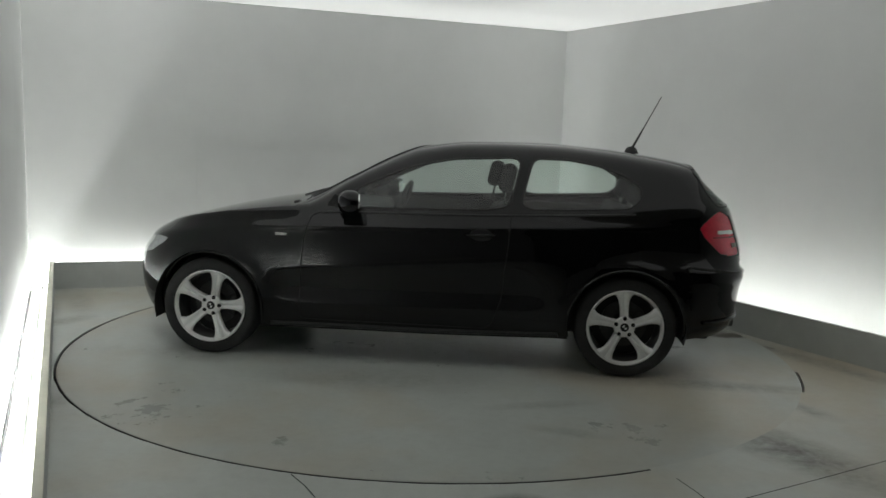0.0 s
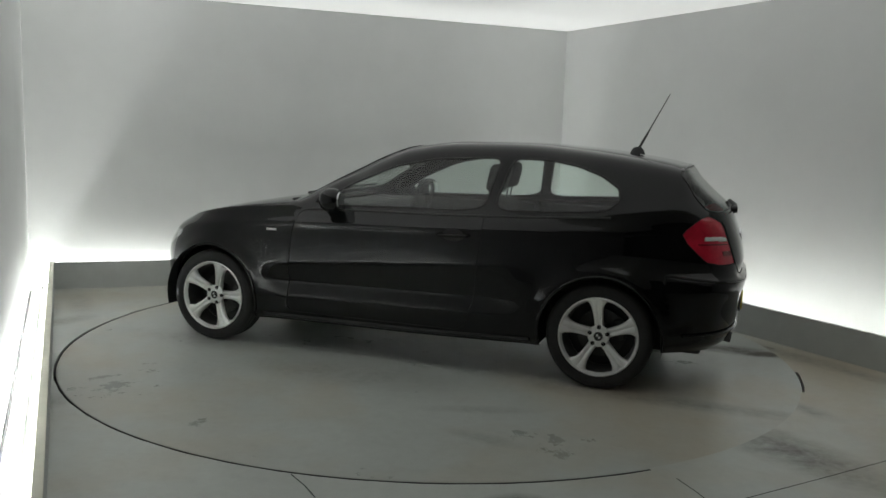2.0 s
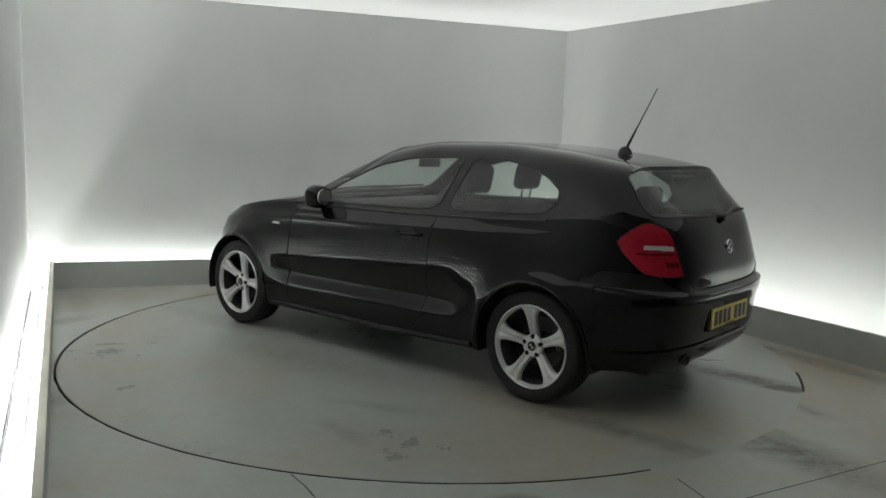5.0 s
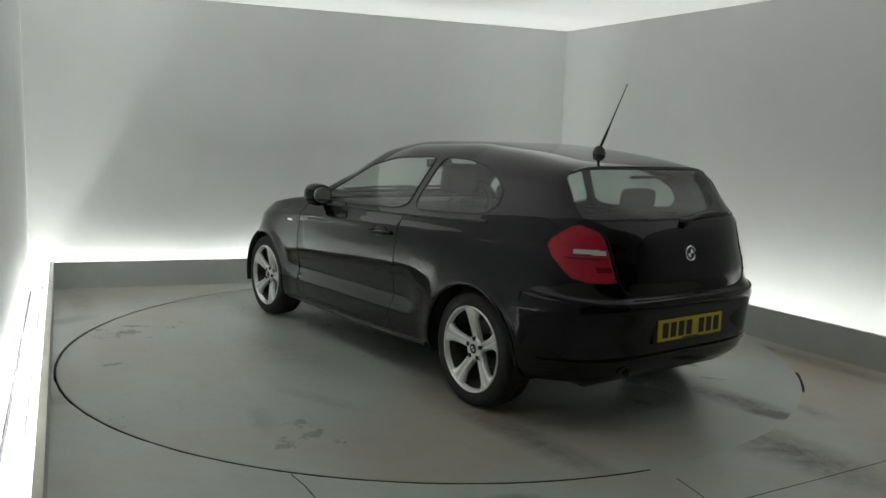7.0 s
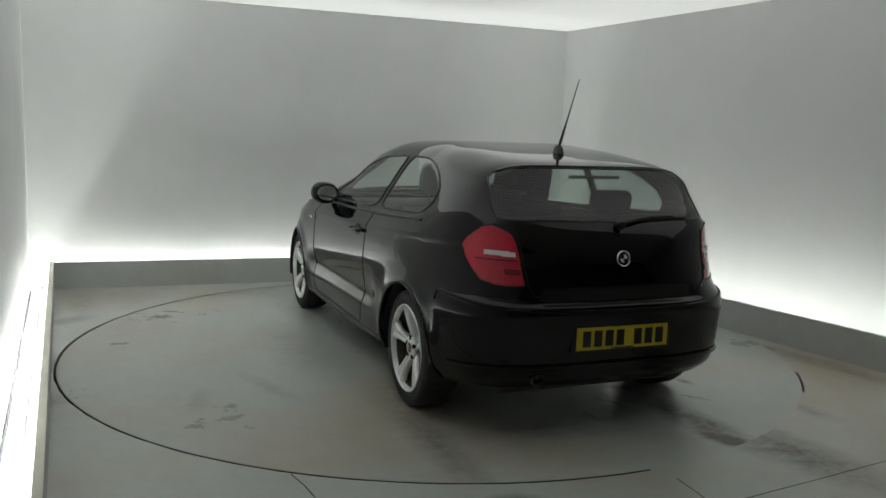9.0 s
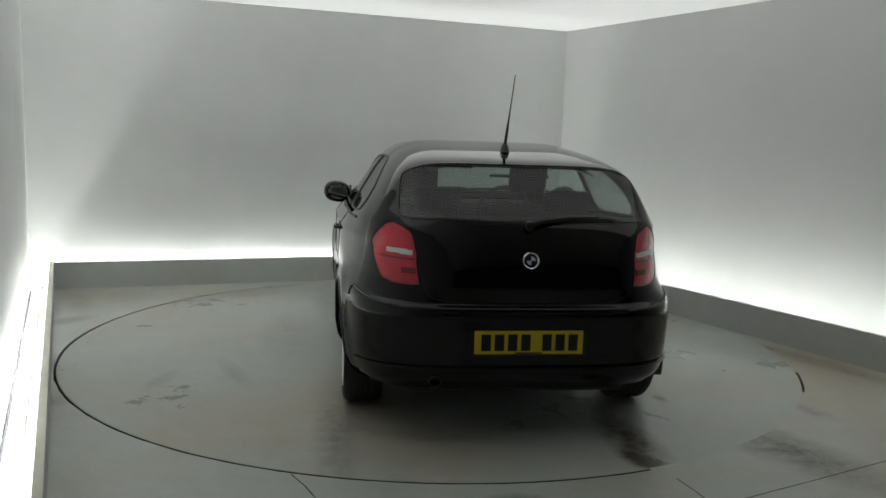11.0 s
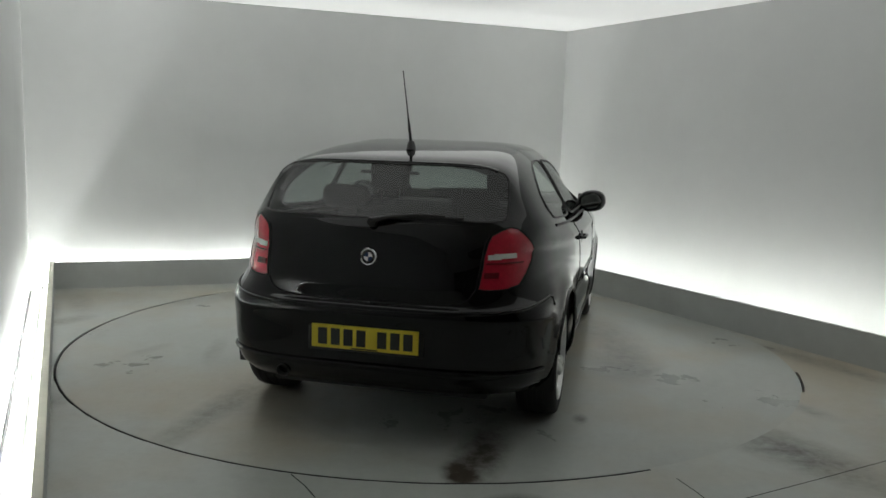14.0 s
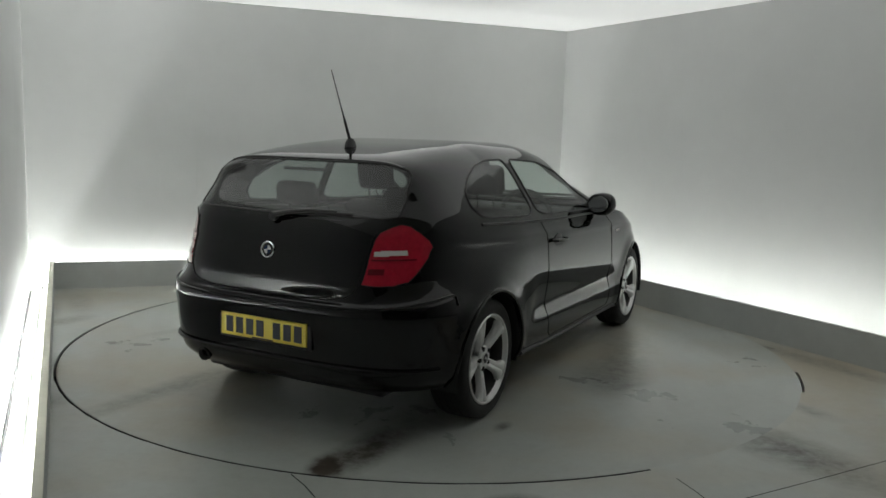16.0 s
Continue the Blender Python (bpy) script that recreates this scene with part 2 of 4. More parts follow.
wall("wall_west", WA, WL, NL, -0.1, CEIL_Z + 0.1, WALL, "white painted studio wall lit from a floor trough")
wall("wall_north", WA, WB, NB, -0.1, CEIL_Z + 0.1, WALL, "white painted back wall washed by hidden tubes")
wall("wall_east", WB, WR, NR, -0.1, CEIL_Z + 0.1, WALL, "white painted studio wall washed by hidden tubes")
# Unseen end wall, added near black so the car's gloss mirrors little light.
wall("wall_south", WL, WR, (WL - WA).normalized(), -0.1, CEIL_Z + 0.1, BACKWALL, "grey painted entrance wall behind the viewer")

bm = bmesh.new()
vs = [bm.verts.new((p.x, p.y, z)) for z in (CEIL_Z, CEIL_Z + 0.15) for p in (WA, WB, WR, WL)]
bm.faces.new(vs[:4])
bm.faces.new(vs[4:])
for i in range(4):
    bm.faces.new((vs[i], vs[(i + 1) % 4], vs[4 + (i + 1) % 4], vs[4 + i]))
tagged(part("ceiling", bm, CEIL, None, "plain white painted studio ceiling", smooth=False), kind="structure")

# Floor with a round hole, and the disc in it.
R_DISC = 2.452
hole = [Vector((math.cos(2 * math.pi * i / 192), math.sin(2 * math.pi * i / 192))) * (R_DISC + 0.008) for i in range(192)]
outer = [WA + (WA - WB).normalized() * 0.1, WL + NL * 0.1, WR + NR * 0.1, WB + NB * 0.1]
from mathutils.geometry import delaunay_2d_cdt, tessellate_polygon


def ring_mesh(name, outline, inner, z, material):
    pts = [Vector((p.x, p.y)) for p in outline] + [Vector((p.x, p.y)) for p in inner]
    n, k = len(outline), len(inner)
    edges = [(i, (i + 1) % n) for i in range(n)] + [(n + i, n + (i + 1) % k) for i in range(k)]
    vo, _, fo, *_ = delaunay_2d_cdt(pts, edges, [], 1, 1e-5)
    keep = [f for f in fo if sum((vo[i] for i in f), Vector((0, 0))).length / len(f) > inner[0].length * 0.999]
    return mesh_of(name, [(v.x, v.y, z) for v in vo], keep, material)


bm = bmesh.new()
bm.from_mesh(ring_mesh("floor", outer, hole, 0.0, FLOORMAT))
for f in bm.faces:
    f.normal_update()
    if f.normal.z < 0:
        f.normal_flip()
border = [e for e in bm.edges if e.is_boundary and all(v.co.xy.length < R_DISC + 0.02 for v in e.verts)]
ext = bmesh.ops.extrude_edge_only(bm, edges=border)["geom"]
bmesh.ops.translate(bm, verts=[g for g in ext if isinstance(g, bmesh.types.BMVert)], vec=(0, 0, -0.08))
tagged(part("floor", bm, FLOORMAT, None, "grey painted concrete floor with scuffs and stains", smooth=False), kind="structure")
bm = bmesh.new()
bmesh.ops.create_circle(bm, cap_ends=True, radius=R_DISC + 0.3, segments=64)
bmesh.ops.translate(bm, verts=bm.verts, vec=(0, 0, -0.08))
tagged(part("pit_floor", bm, GAP, None, "dark bottom of the gap under the turntable", smooth=False), kind="structure")

turntable = thing("turntable", "round grey painted turntable flush with the floor", "turntable")
part("disc", lathe([(0.001, 0.0), (1.2, 0.0), (R_DISC - 0.012, 0.0), (R_DISC - 0.008, -0.004), (R_DISC - 0.008, -0.05), (0.001, -0.05)], 192, "z"), DISCMAT, turntable, "grey painted disc with dark tyre marks")
part("edge_ring", lathe([(R_DISC - 0.0075, -0.001), (R_DISC - 0.0075, -0.05), (R_DISC - 0.004, -0.05), (R_DISC - 0.004, -0.001), (R_DISC - 0.0075, -0.001)], 192, "z"), GAP, turntable, "dark worn steel edge")


def run(p, d, s0, s1, out, w0, w1, z0, z1):
    """A straight bar along d from p, between two offsets outwards and two heights."""
    bm = bmesh.new()
    pts = [p + d * s + out * w for s, w in ((s0, w0), (s1, w0), (s1, w1), (s0, w1))]
    lo = [bm.verts.new((v.x, v.y, z0)) for v in pts]
    hi = [bm.verts.new((v.x, v.y, z1)) for v in pts]
    bm.faces.new(lo)
    bm.faces.new(hi)
    for i in range(4):
        bm.faces.new((lo[i], lo[(i + 1) % 4], hi[(i + 1) % 4], hi[i]))
    es = [e for e in bm.edges]
    bmesh.ops.bevel(bm, geom=es, offset=0.003, segments=2, affect="EDGES")
    return bm


tagged(part("kerb_cap", run(A, DL, 0.0, 8.2, NL, -0.003, 0.032, KH, KH + 0.012), CAP, None, "pale cream capping along the kerb board", smooth=False), kind="structure")
LB = (B - A).length
for nm, p, d, out, s0, s1 in (("kerb_west", A, DL, NL, -0.0, 8.2), ("kerb_north", A, DB, NB, -KT, LB + KT), ("kerb_east", B, DR, NR, 0.0, 8.2)):
    tagged(part(nm, run(p, d, s0, s1, out, 0.0, KT, -0.05, KH), KERB, None, "low grey painted kerb board hiding the tube lights", smooth=False), kind="structure")


def tube_light(p, d, out, s, off, z, glow_mat):
    """A batten with one fluorescent tube, 1.2 m long."""
    c = p + d * s + out * off
    t = thing("tube_light", "lit fluorescent tube on a white batten behind the kerb", "tube light", "tube lights in the troughs")
    t.matrix_basis = Matrix.Translation((c.x, c.y, z)) @ Matrix.Rotation(math.atan2(d.y, d.x), 4, "Z")
    part("batten", box((0, 0, 0.02), (1.2, 0.045, 0.04), None, 0.006), BATTEN, t)
    part("tube", lathe([(0.001, -0.575), (0.013, -0.575), (0.013, 0.575), (0.001, 0.575)], 12, "x"), glow_mat, t, "glowing white tube").location = (0, 0, 0.066)
    for sx in (-0.585, 0.585):
        part("lamp_holder", box((sx, 0, 0.058), (0.02, 0.03, 0.045), None, 0.004), BATTEN, t)
    return t


for i in range(4):
    tube_light(A, DL, NL, 0.55 + 1.24 * i, 0.130, 0.0, TUBE if i < 1 else WESTTUBE)
for i in range(4):
    tube_light(A, DB, NB, 0.45 + 1.24 * i, 0.080, 0.0, BACKTUBE)
for i in range(4):
    tube_light(B, DR, NR, 0.55 + 1.24 * i, 0.095, 0.0, EASTTUBE)

cable = thing("cable", "thin dark cable lying along the wall foot", "cable")
p0, p1 = A + DL * 0.1 + NL * 0.186, A + DL * 6.0 + NL * 0.191
part("cable_run", tube([(p0.x + (p1.x - p0.x) * k / 30, p0.y + (p1.y - p0.y) * k / 30, 0.008) for k in range(31)], 0.008, 6), GAP, cable, "dark cable")


def floor_joint(x0, y0, x1, y1):
    bm = tube([(x0, y0, 0.0005), ((x0 + x1) / 2 + 0.008, (y0 + y1) / 2, 0.0005), (x1, y1, 0.0005)], 0.0028, 6, flat=0.3)
    return tagged(part("floor_joint", bm, GAP, None, "dark joint line in the concrete floor"), kind="structure")


floor_joint(2.62, -1.80, 0.95, -2.72)
floor_joint(1.09, -2.33, 1.17, -2.62)
floor_joint(-0.585, -2.40, -0.45, -2.62)

# A board fixed low on the back wall.
p = A + NB * GB
tagged(part("wall_board", run(p, DB, 1.235, 3.55, NB, -0.011, 0.0, 0.05, 1.263), WALL, None, "white board fixed low on the back wall", smooth=False), kind="structure")


# A glowing sheet added under the ceiling as overhead fill; its form is unseen.
soft_light = thing("ceiling_light", "large stretched white fabric light ceiling, evenly lit", "ceiling light")
edge_pts = [WA + DL * 0.01 - NL * 0.004, WB + DR * 0.01 - NR * 0.004, WB + DR * 6.8 - NR * 0.004, WA + DL * 4.9 - NL * 0.004]
bm = bmesh.new()
lo = [bm.verts.new((q.x, q.y, CEIL_Z - 0.03)) for q in edge_pts]
hi = [bm.verts.new((q.x, q.y, CEIL_Z - 0.004)) for q in edge_pts]
bm.faces.new(lo)
bm.faces.new(hi)
for i in range(4):
    bm.faces.new((lo[i], lo[(i + 1) % 4], hi[(i + 1) % 4], hi[i]))
part("diffuser", bm, SOFT, soft_light, "glowing white fabric diffuser", smooth=False)
q0, q1 = edge_pts[3], edge_pts[2]
part("frame", tube([(q0.x, q0.y, CEIL_Z - 0.02), (q1.x, q1.y, CEIL_Z - 0.02)], 0.02, 8), BATTEN, soft_light, "white edge rail")


def gap_infill(a0, a1):
    """A floor-coloured strip that covers a stretch of the gap round the disc."""
    bm = bmesh.new()
    rows = [[bm.verts.new((r * math.cos(t), r * math.sin(t), 0.0012)) for r in (R_DISC - 0.015, R_DISC + 0.014)] for t in np.linspace(radians(a0), radians(a1), 40)]
    for p, q in zip(rows, rows[1:]):
        bm.faces.new((p[0], p[1], q[1], q[0]))
    return tagged(part("gap_infill", bm, FLOORMAT, None, "grey dirt filling the turntable gap", smooth=False), kind="structure")


gap_infill(-66, -24)
gap_infill(-13, 21)
gap_infill(33, 62)
gap_infill(104, 122)

# ---- the car: x forward, y to its left, origin on the ground between the axles ----
car = thing("car", "glossy black three-door hatchback standing on the turntable", "car")
AXLE, WHEEL_R = 1.33, 0.316
X0F, X0R = 1.0, -1.25

# Plan loops of the lower body, bottom to belt: heights at nose, middle and tail, nose x, tail x, half width.
LEVELS = [
    (0.175, 0.200, 0.265, 1.93, -2.02, 0.800),
    (0.240, 0.250, 0.320, 2.00, -2.072, 0.842),
    (0.380, 0.370, 0.430, 2.05, -2.094, 0.862),
    (0.480, 0.480, 0.545, 2.06, -2.108, 0.865),
    (0.570, 0.610, 0.630, 2.05, -2.130, 0.869),
    (0.640, 0.720, 0.668, 2.03, -2.128, 0.868),
    (0.690, 0.800, 0.700, 1.99, -2.1125, 0.865),
    (0.735, 0.868, 0.770, 1.95, -2.111, 0.860),
    (0.770, 0.915, 0.915, 1.89, -2.074, 0.842),
    (0.800, 0.968, 1.055, 1.80, -2.020, 0.808),
]
TAPER = (0.03, 0.03, 0.03, 0.03, 0.04, 0.06, 0.10, 0.15, 0.16, 0.10)   # how far each loop draws in towards the tail
NW = len(LEVELS) - 1


def spline(xs, ys, x):
    """Monotone cubic through points; xs rising."""
    if x <= xs[0]:
        return ys[0]
    if x >= xs[-1]:
        return ys[-1]
    i = max(k for k in range(len(xs) - 1) if xs[k] <= x)
    h = xs[i + 1] - xs[i]
    sl = [(ys[k + 1] - ys[k]) / (xs[k + 1] - xs[k]) for k in range(len(xs) - 1)]

    def tangent(k):
        if k == 0:
            return sl[0]
        if k == len(xs) - 1:
            return sl[-1]
        a, b = sl[k - 1], sl[k]
        return 0.0 if a * b <= 0 else 2 * a * b / (a + b)
    t = (x - xs[i]) / h
    return ((1 + 2 * t) * (1 - t) ** 2 * ys[i] + t * (1 - t) ** 2 * h * tangent(i) + t * t * (3 - 2 * t) * ys[i + 1] + t * t * (t - 1) * h * tangent(i + 1))


LEVEL_CURVES = [([float(k) for k in range(NW + 1)], [row[c] for row in LEVELS]) for c in range(6)]
TABLE = [[spline(xs, ys, NW * i / 400) for xs, ys in LEVEL_CURVES] for i in range(401)]


def level(w):
    f = min(max(w / NW, 0), 1) * 400
    i = min(int(f), 399)
    return [a + (b - a) * (f - i) for a, b in zip(TABLE[i], TABLE[i + 1])]


def height(row, x):
    zf, zm, zr = row[0], row[1], row[2]
    return zm + (zf - zm) * (min(x, 2.0) / 1.9) ** 2.2 if x > 0 else zm + (zr - zm) * (-x / 2.05) ** 1.5


S1, S2 = 0.34, 0.68
NF, NR_ = 2.5, 4.0


def corner(t, n):
    """A quarter of a superellipse, evenly spread: from (1, 0) to (0, 1)."""
    c, s = max(math.cos(t), 0.0), max(math.sin(t), 0.0)
    d = (c ** n + s ** n) ** (1 / n)
    return c / d, s / d


def drawn_in(x, amount):
    return 1 - amount * min(max((-0.9 - x) / 1.13, 0), 1) ** 1.5


def lower(s, w):
    """Lower body: s runs from the nose's middle round the left side to the tail's middle, w from the sill up to the belt."""
    row = level(w)
    xf, xr, hw = row[3], row[4], row[5]
    if s < S1:
        a, b = corner(s / S1 * math.pi / 2, NF)
        x, y = X0F + (xf - X0F) * a, hw * b
    elif s < S2:
        x, y = X0F + (X0R - X0F) * (s - S1) / (S2 - S1), hw
    else:
        a, b = corner((s - S2) / (1 - S2) * math.pi / 2, NR_)
        x, y = X0R + (xr - X0R) * b, hw * a
    k = min(max(w, 0), NW - 1e-6)
    y *= drawn_in(x, TAPER[int(k)] + (TAPER[int(k) + 1] - TAPER[int(k)]) * (k - int(k)))
    z = height(row, x)
    if x < -1.95 and 0.672 < z < 0.768:
        # The tailgate turns in under a straight crease.
        x += 0.17 * (0.768 - z) * min((z - 0.672) / 0.018, 1) * min(max((0.50 - y) / 0.08, 0), 1)
    if abs(x) < 1.9:
        for cx in (AXLE, -AXLE):
            r = math.hypot(x - cx, z - WHEEL_R)
            y += 0.018 * math.exp(-((r - 0.375) / 0.05) ** 2) * min(y / 0.8, 1)
        # The hollow along the door: a crisp upper crease that climbs to the rear, and a soft lip below.
        reach = 1 / (1 + math.exp((abs(x - 0.03) - 0.81) / 0.03))
        top, deep = 0.645 - 0.072 * x, 0.490 - 0.012 * x
        if z > deep:
            hollow = min(max((top - z) / (top - deep), 0), 1) ** 1.1
        else:
            hollow = 0.5 + 0.5 * math.cos(math.pi * min((deep - z) / 0.115, 1))
        y -= 0.024 * reach * hollow
        # The shoulder crease from the front wing to the tail light.
        if -1.75 < x < 1.25:
            crease = 0.888 - 0.030 * x + 0.012 * max(-1.0 - x, 0)
            y += 0.009 * min((1.25 - x) / 0.4, 1, (x + 1.75) / 0.3) * max(0, 1 - abs(z - crease) / 0.035)
    return Vector((x, y, z))


def bisect(f, lo, hi, n=30):
    """Where a rising f crosses zero."""
    for _ in range(n):
        mid = (lo + hi) / 2
        if f(mid) < 0:
            lo = mid
        else:
            hi = mid
    return (lo + hi) / 2


def lower_at(z, x=None, y=None):
    """The (s, w) of a height z and a place along the side (x) or across the tail (y; across the nose where x is "nose")."""
    s, w = 0.5, 4.0
    for _ in range(8):
        if y is None:
            s = bisect(lambda q: x - lower(q, w).x, 0.0, 1.0)
        elif x == "nose":
            s = bisect(lambda q: lower(q, w).y - y, 0.0, S1)
        else:
            s = bisect(lambda q: y - lower(q, w).y, S2, 1.0)
        px = lower(s, w).x
        w = bisect(lambda q: height(level(q), px) - z, 0.0, float(NW))
    return (s, w)


BELT = LEVELS[-1]
TOP_X = [-2.02, -1.90, -1.80, -1.745, -1.532, -1.138, -0.742, -0.341, 0.023, 0.20, 0.431, 0.80, 0.90, 1.164, 1.566, 1.80]
TOP_Z = [1.055, 1.150, 1.245, 1.315, 1.362, 1.410, 1.434, 1.430, 1.386, 1.324, 1.208, 1.026, 1.012, 0.972, 0.884, 0.800]


def belt_y(x):
    xf, xr, hw = BELT[3], BELT[4], BELT[5]
    if x > X0F:
        return hw * (1 - min((x - X0F) / (xf - X0F), 1) ** NF) ** (1 / NF)
    if x > X0R:
        return hw * drawn_in(x, TAPER[-1])
    return hw * (1 - min((x - X0R) / (xr - X0R), 1) ** NR_) ** (1 / NR_) * drawn_in(x, TAPER[-1])


def top_shape(x):
    """Squareness of the cross-section and how far the sides lean in: round over the bonnet, upright box over the cabin."""
    k = min(max((0.85 - x) / 0.55, 0), 1)
    k = k * k * (3 - 2 * k)
    r = min(max((-1.0 - x) / 0.7, 0), 1)
    return 2.1 + 4.9 * k, (0.315 - 0.095 * r) * k


def upper(u, v):
    """Bonnet, glasshouse and roof: u is x, v runs from the belt (0) to the middle (1)."""
    yb, zb, zt = belt_y(u), height(BELT, u), spline(TOP_X, TOP_Z, u)
    n, lean = top_shape(u)
    c, h = corner(v * math.pi / 2, n)
    return Vector((u, yb * c * (1 - lean * h), zb + max(zt - zb, 0.0) * h))


def upper_at(x, z=None, y=None):
    if z is not None:
        return (x, bisect(lambda q: upper(x, q).z - z, 0.0, 1.0))
    if y <= 0:
        return (x, 1.0)
    return (x, bisect(lambda q: y - upper(x, q).y, 0.0, 1.0))


def rounded(points, n=7, closed=True, cut=0.28):
    """A polygon with its corners rounded off and its edges divided."""
    pts = [Vector(p) for p in points]
    out = []
    k = len(pts)
    for i, p in enumerate(pts):
        if not closed and i in (0, k - 1):
            out.append(p)
            continue
        a, b = pts[i - 1], pts[(i + 1) % k]
        p0, p1 = p.lerp(a, cut), p.lerp(b, cut)
        for j in range(n + 1):
            t = j / n
            out.append(p0 * (1 - t) ** 2 + p * 2 * t * (1 - t) + p1 * t * t)
    return out


def divided(points, step, closed=True):
    out = []
    k = len(points)
    for i in range(k if closed else k - 1):
        a, b = Vector(points[i]), Vector(points[(i + 1) % k])
        n = max(1, int((b - a).length / step))
        out += [a.lerp(b, j / n) for j in range(n)]
    if not closed:
        out.append(Vector(points[-1]))
    return out


def inside(p, poly):
    hit = False
    j = len(poly) - 1
    for i in range(len(poly)):
        a, b = poly[i], poly[j]
        if (a[1] > p[1]) != (b[1] > p[1]) and p[0] < (b[0] - a[0]) * (p[1] - a[1]) / (b[1] - a[1]) + a[0]:
            hit = not hit
        j = i
    return hit


def panels(surface, us, vs, outlines, scale):
    """Cuts a surface into panels along outlines given in its own coordinates; scale weighs u against v.
    Gives, by outline name, vertices, faces and normals of the left half."""
    pts = []
    edges = []
    polys = {}
    segs = []
    for name, poly in outlines:
        k0 = len(pts)
        q = [Vector((p[0] * scale, p[1])) for p in poly]
        polys[name] = q
        pts += q
        edges += [(k0 + i, k0 + (i + 1) % len(q)) for i in range(len(q))]
    border = np.array([(p.x, p.y) for p in pts]) if pts else np.zeros((1, 2)) + 99
    gap = 0.45 * min((us[1] - us[0]) * scale, vs[1] - vs[0])
    lo_u, hi_u = us[0] * scale, us[-1] * scale
    for u in us:
        for v in vs:
            p = np.array((u * scale, v))
            edge = u in (us[0], us[-1]) or v in (vs[0], vs[-1])
            if edge or np.min(np.hypot(*(border - p).T)) > gap:
                pts.append(Vector(p))
    vo, _, fo, *_ = delaunay_2d_cdt(pts, edges, [], 0, 1e-6)
    co = [surface(min(max(p.x / scale, us[0]), us[-1]), min(max(p.y, vs[0]), vs[-1])) for p in vo]
    nrm = [Vector() for _ in co]
    tri = []
    for f in fo:
        f = list(f)
        c = sum((vo[i] for i in f), Vector((0, 0))) / len(f)
        n = (co[f[1]] - co[f[0]]).cross(co[f[2]] - co[f[0]])
        mid = sum((co[i] for i in f), Vector()) / len(f)
        if n.dot(mid - Vector((mid.x * 0.72, 0, 0.62))) < 0:
            f.reverse()
            n.negate()
        for i in f:
            nrm[i] += n
        name = next((k for k in polys if inside(c, polys[k])), "body")
        tri.append((name, f))
    for p, n in zip(co, nrm):
        if p.y < 1e-4:
            p.y = 0.0
            n.y = 0.0
        n.normalize()
    out = {}
    for name, f in tri:
        ids, vv, nn, ff = out.setdefault(name, ({}, [], [], []))
        for i in f:
            if i not in ids:
                ids[i] = len(vv)
                vv.append(co[i])
                nn.append(nrm[i])
        ff.append(tuple(ids[i] for i in f))
    return out


def both(panel):
    """The left half and its mirror image in one."""
    _, vv, nn, ff = panel
    k = len(vv)
    return (vv + [Vector((v.x, -v.y, v.z)) for v in vv], nn + [Vector((n.x, -n.y, n.z)) for n in nn], ff + [tuple(k + i for i in reversed(f)) for f in ff])


def one_side(panel, side):
    _, vv, nn, ff = panel
    if side > 0:
        return vv, nn, ff
    return [Vector((v.x, -v.y, v.z)) for v in vv], [Vector((n.x, -n.y, n.z)) for n in nn], [tuple(reversed(f)) for f in ff]


def skin(name, data, material, parent, label=""):
    vv, nn, ff = data
    return put(name, mesh_of(name, vv, ff, material, True, nn), parent, label)


def joined(*datas):
    vv, nn, ff = [], [], []
    for v, n, f in datas:
        k = len(vv)
        vv, nn = vv + list(v), nn + list(n)
        ff += [tuple(k + i for i in q) for q in f]
    return vv, nn, ff


# Outlines on the lower body.
def arch(cx):
    pts = []
    for i in range(41):
        a = math.pi * (-0.16 + 1.32 * i / 40)
        pts.append((cx + 0.362 * math.cos(a), max(WHEEL_R + 0.362 * math.sin(a), 0.12)))
    return [lower_at(z, x=x) for x, z in pts]


DOOR = [(0.735, 0.30), (0.72, 0.60), (0.70, 0.80), (0.66, 0.93)]
DOOR_REAR = [(-0.60, 0.96), (-0.59, 0.80), (-0.575, 0.65), (-0.555, 0.45), (-0.50, 0.30)]
door_ab = [lower_at(z, x=x) for x, z in divided(DOOR, 0.05, False)] + [(lower_at(0.9, x=x)[0], NW - 0.02) for x in np.linspace(0.62, -0.6, 30)]
door_poly = door_ab + [lower_at(z, x=x) for x, z in divided(DOOR_REAR, 0.05, False)] + [lower_at(0.27, x=x) for x in np.linspace(-0.46, 0.70, 28)]
s_rb = lower_at(0.6, x=-1.66)[0]
rear_bumper = [lower_at(z, x=-1.69) for z in np.linspace(0.22, 0.70, 12)] + [(s, 4.45 + 1.25 * max(1 - (s - s_rb) / (0.80 * (1 - s_rb)), 0) ** 1.3) for s in np.linspace(s_rb + 0.012, 1.0, 40)] + [(1.0, 0.0)] + [(s, 0.0) for s in np.linspace(0.98, s_rb + 0.02, 24)]
s_fb = lower_at(0.5, x=1.66)[0]
front_bumper = [(s, 0.0) for s in np.linspace(0.0, s_fb - 0.01, 20)] + [lower_at(z, x=1.70) for z in np.linspace(0.22, 0.55, 10)] + [(s, 4.3) for s in np.linspace(s_fb - 0.01, 0.0, 20)]


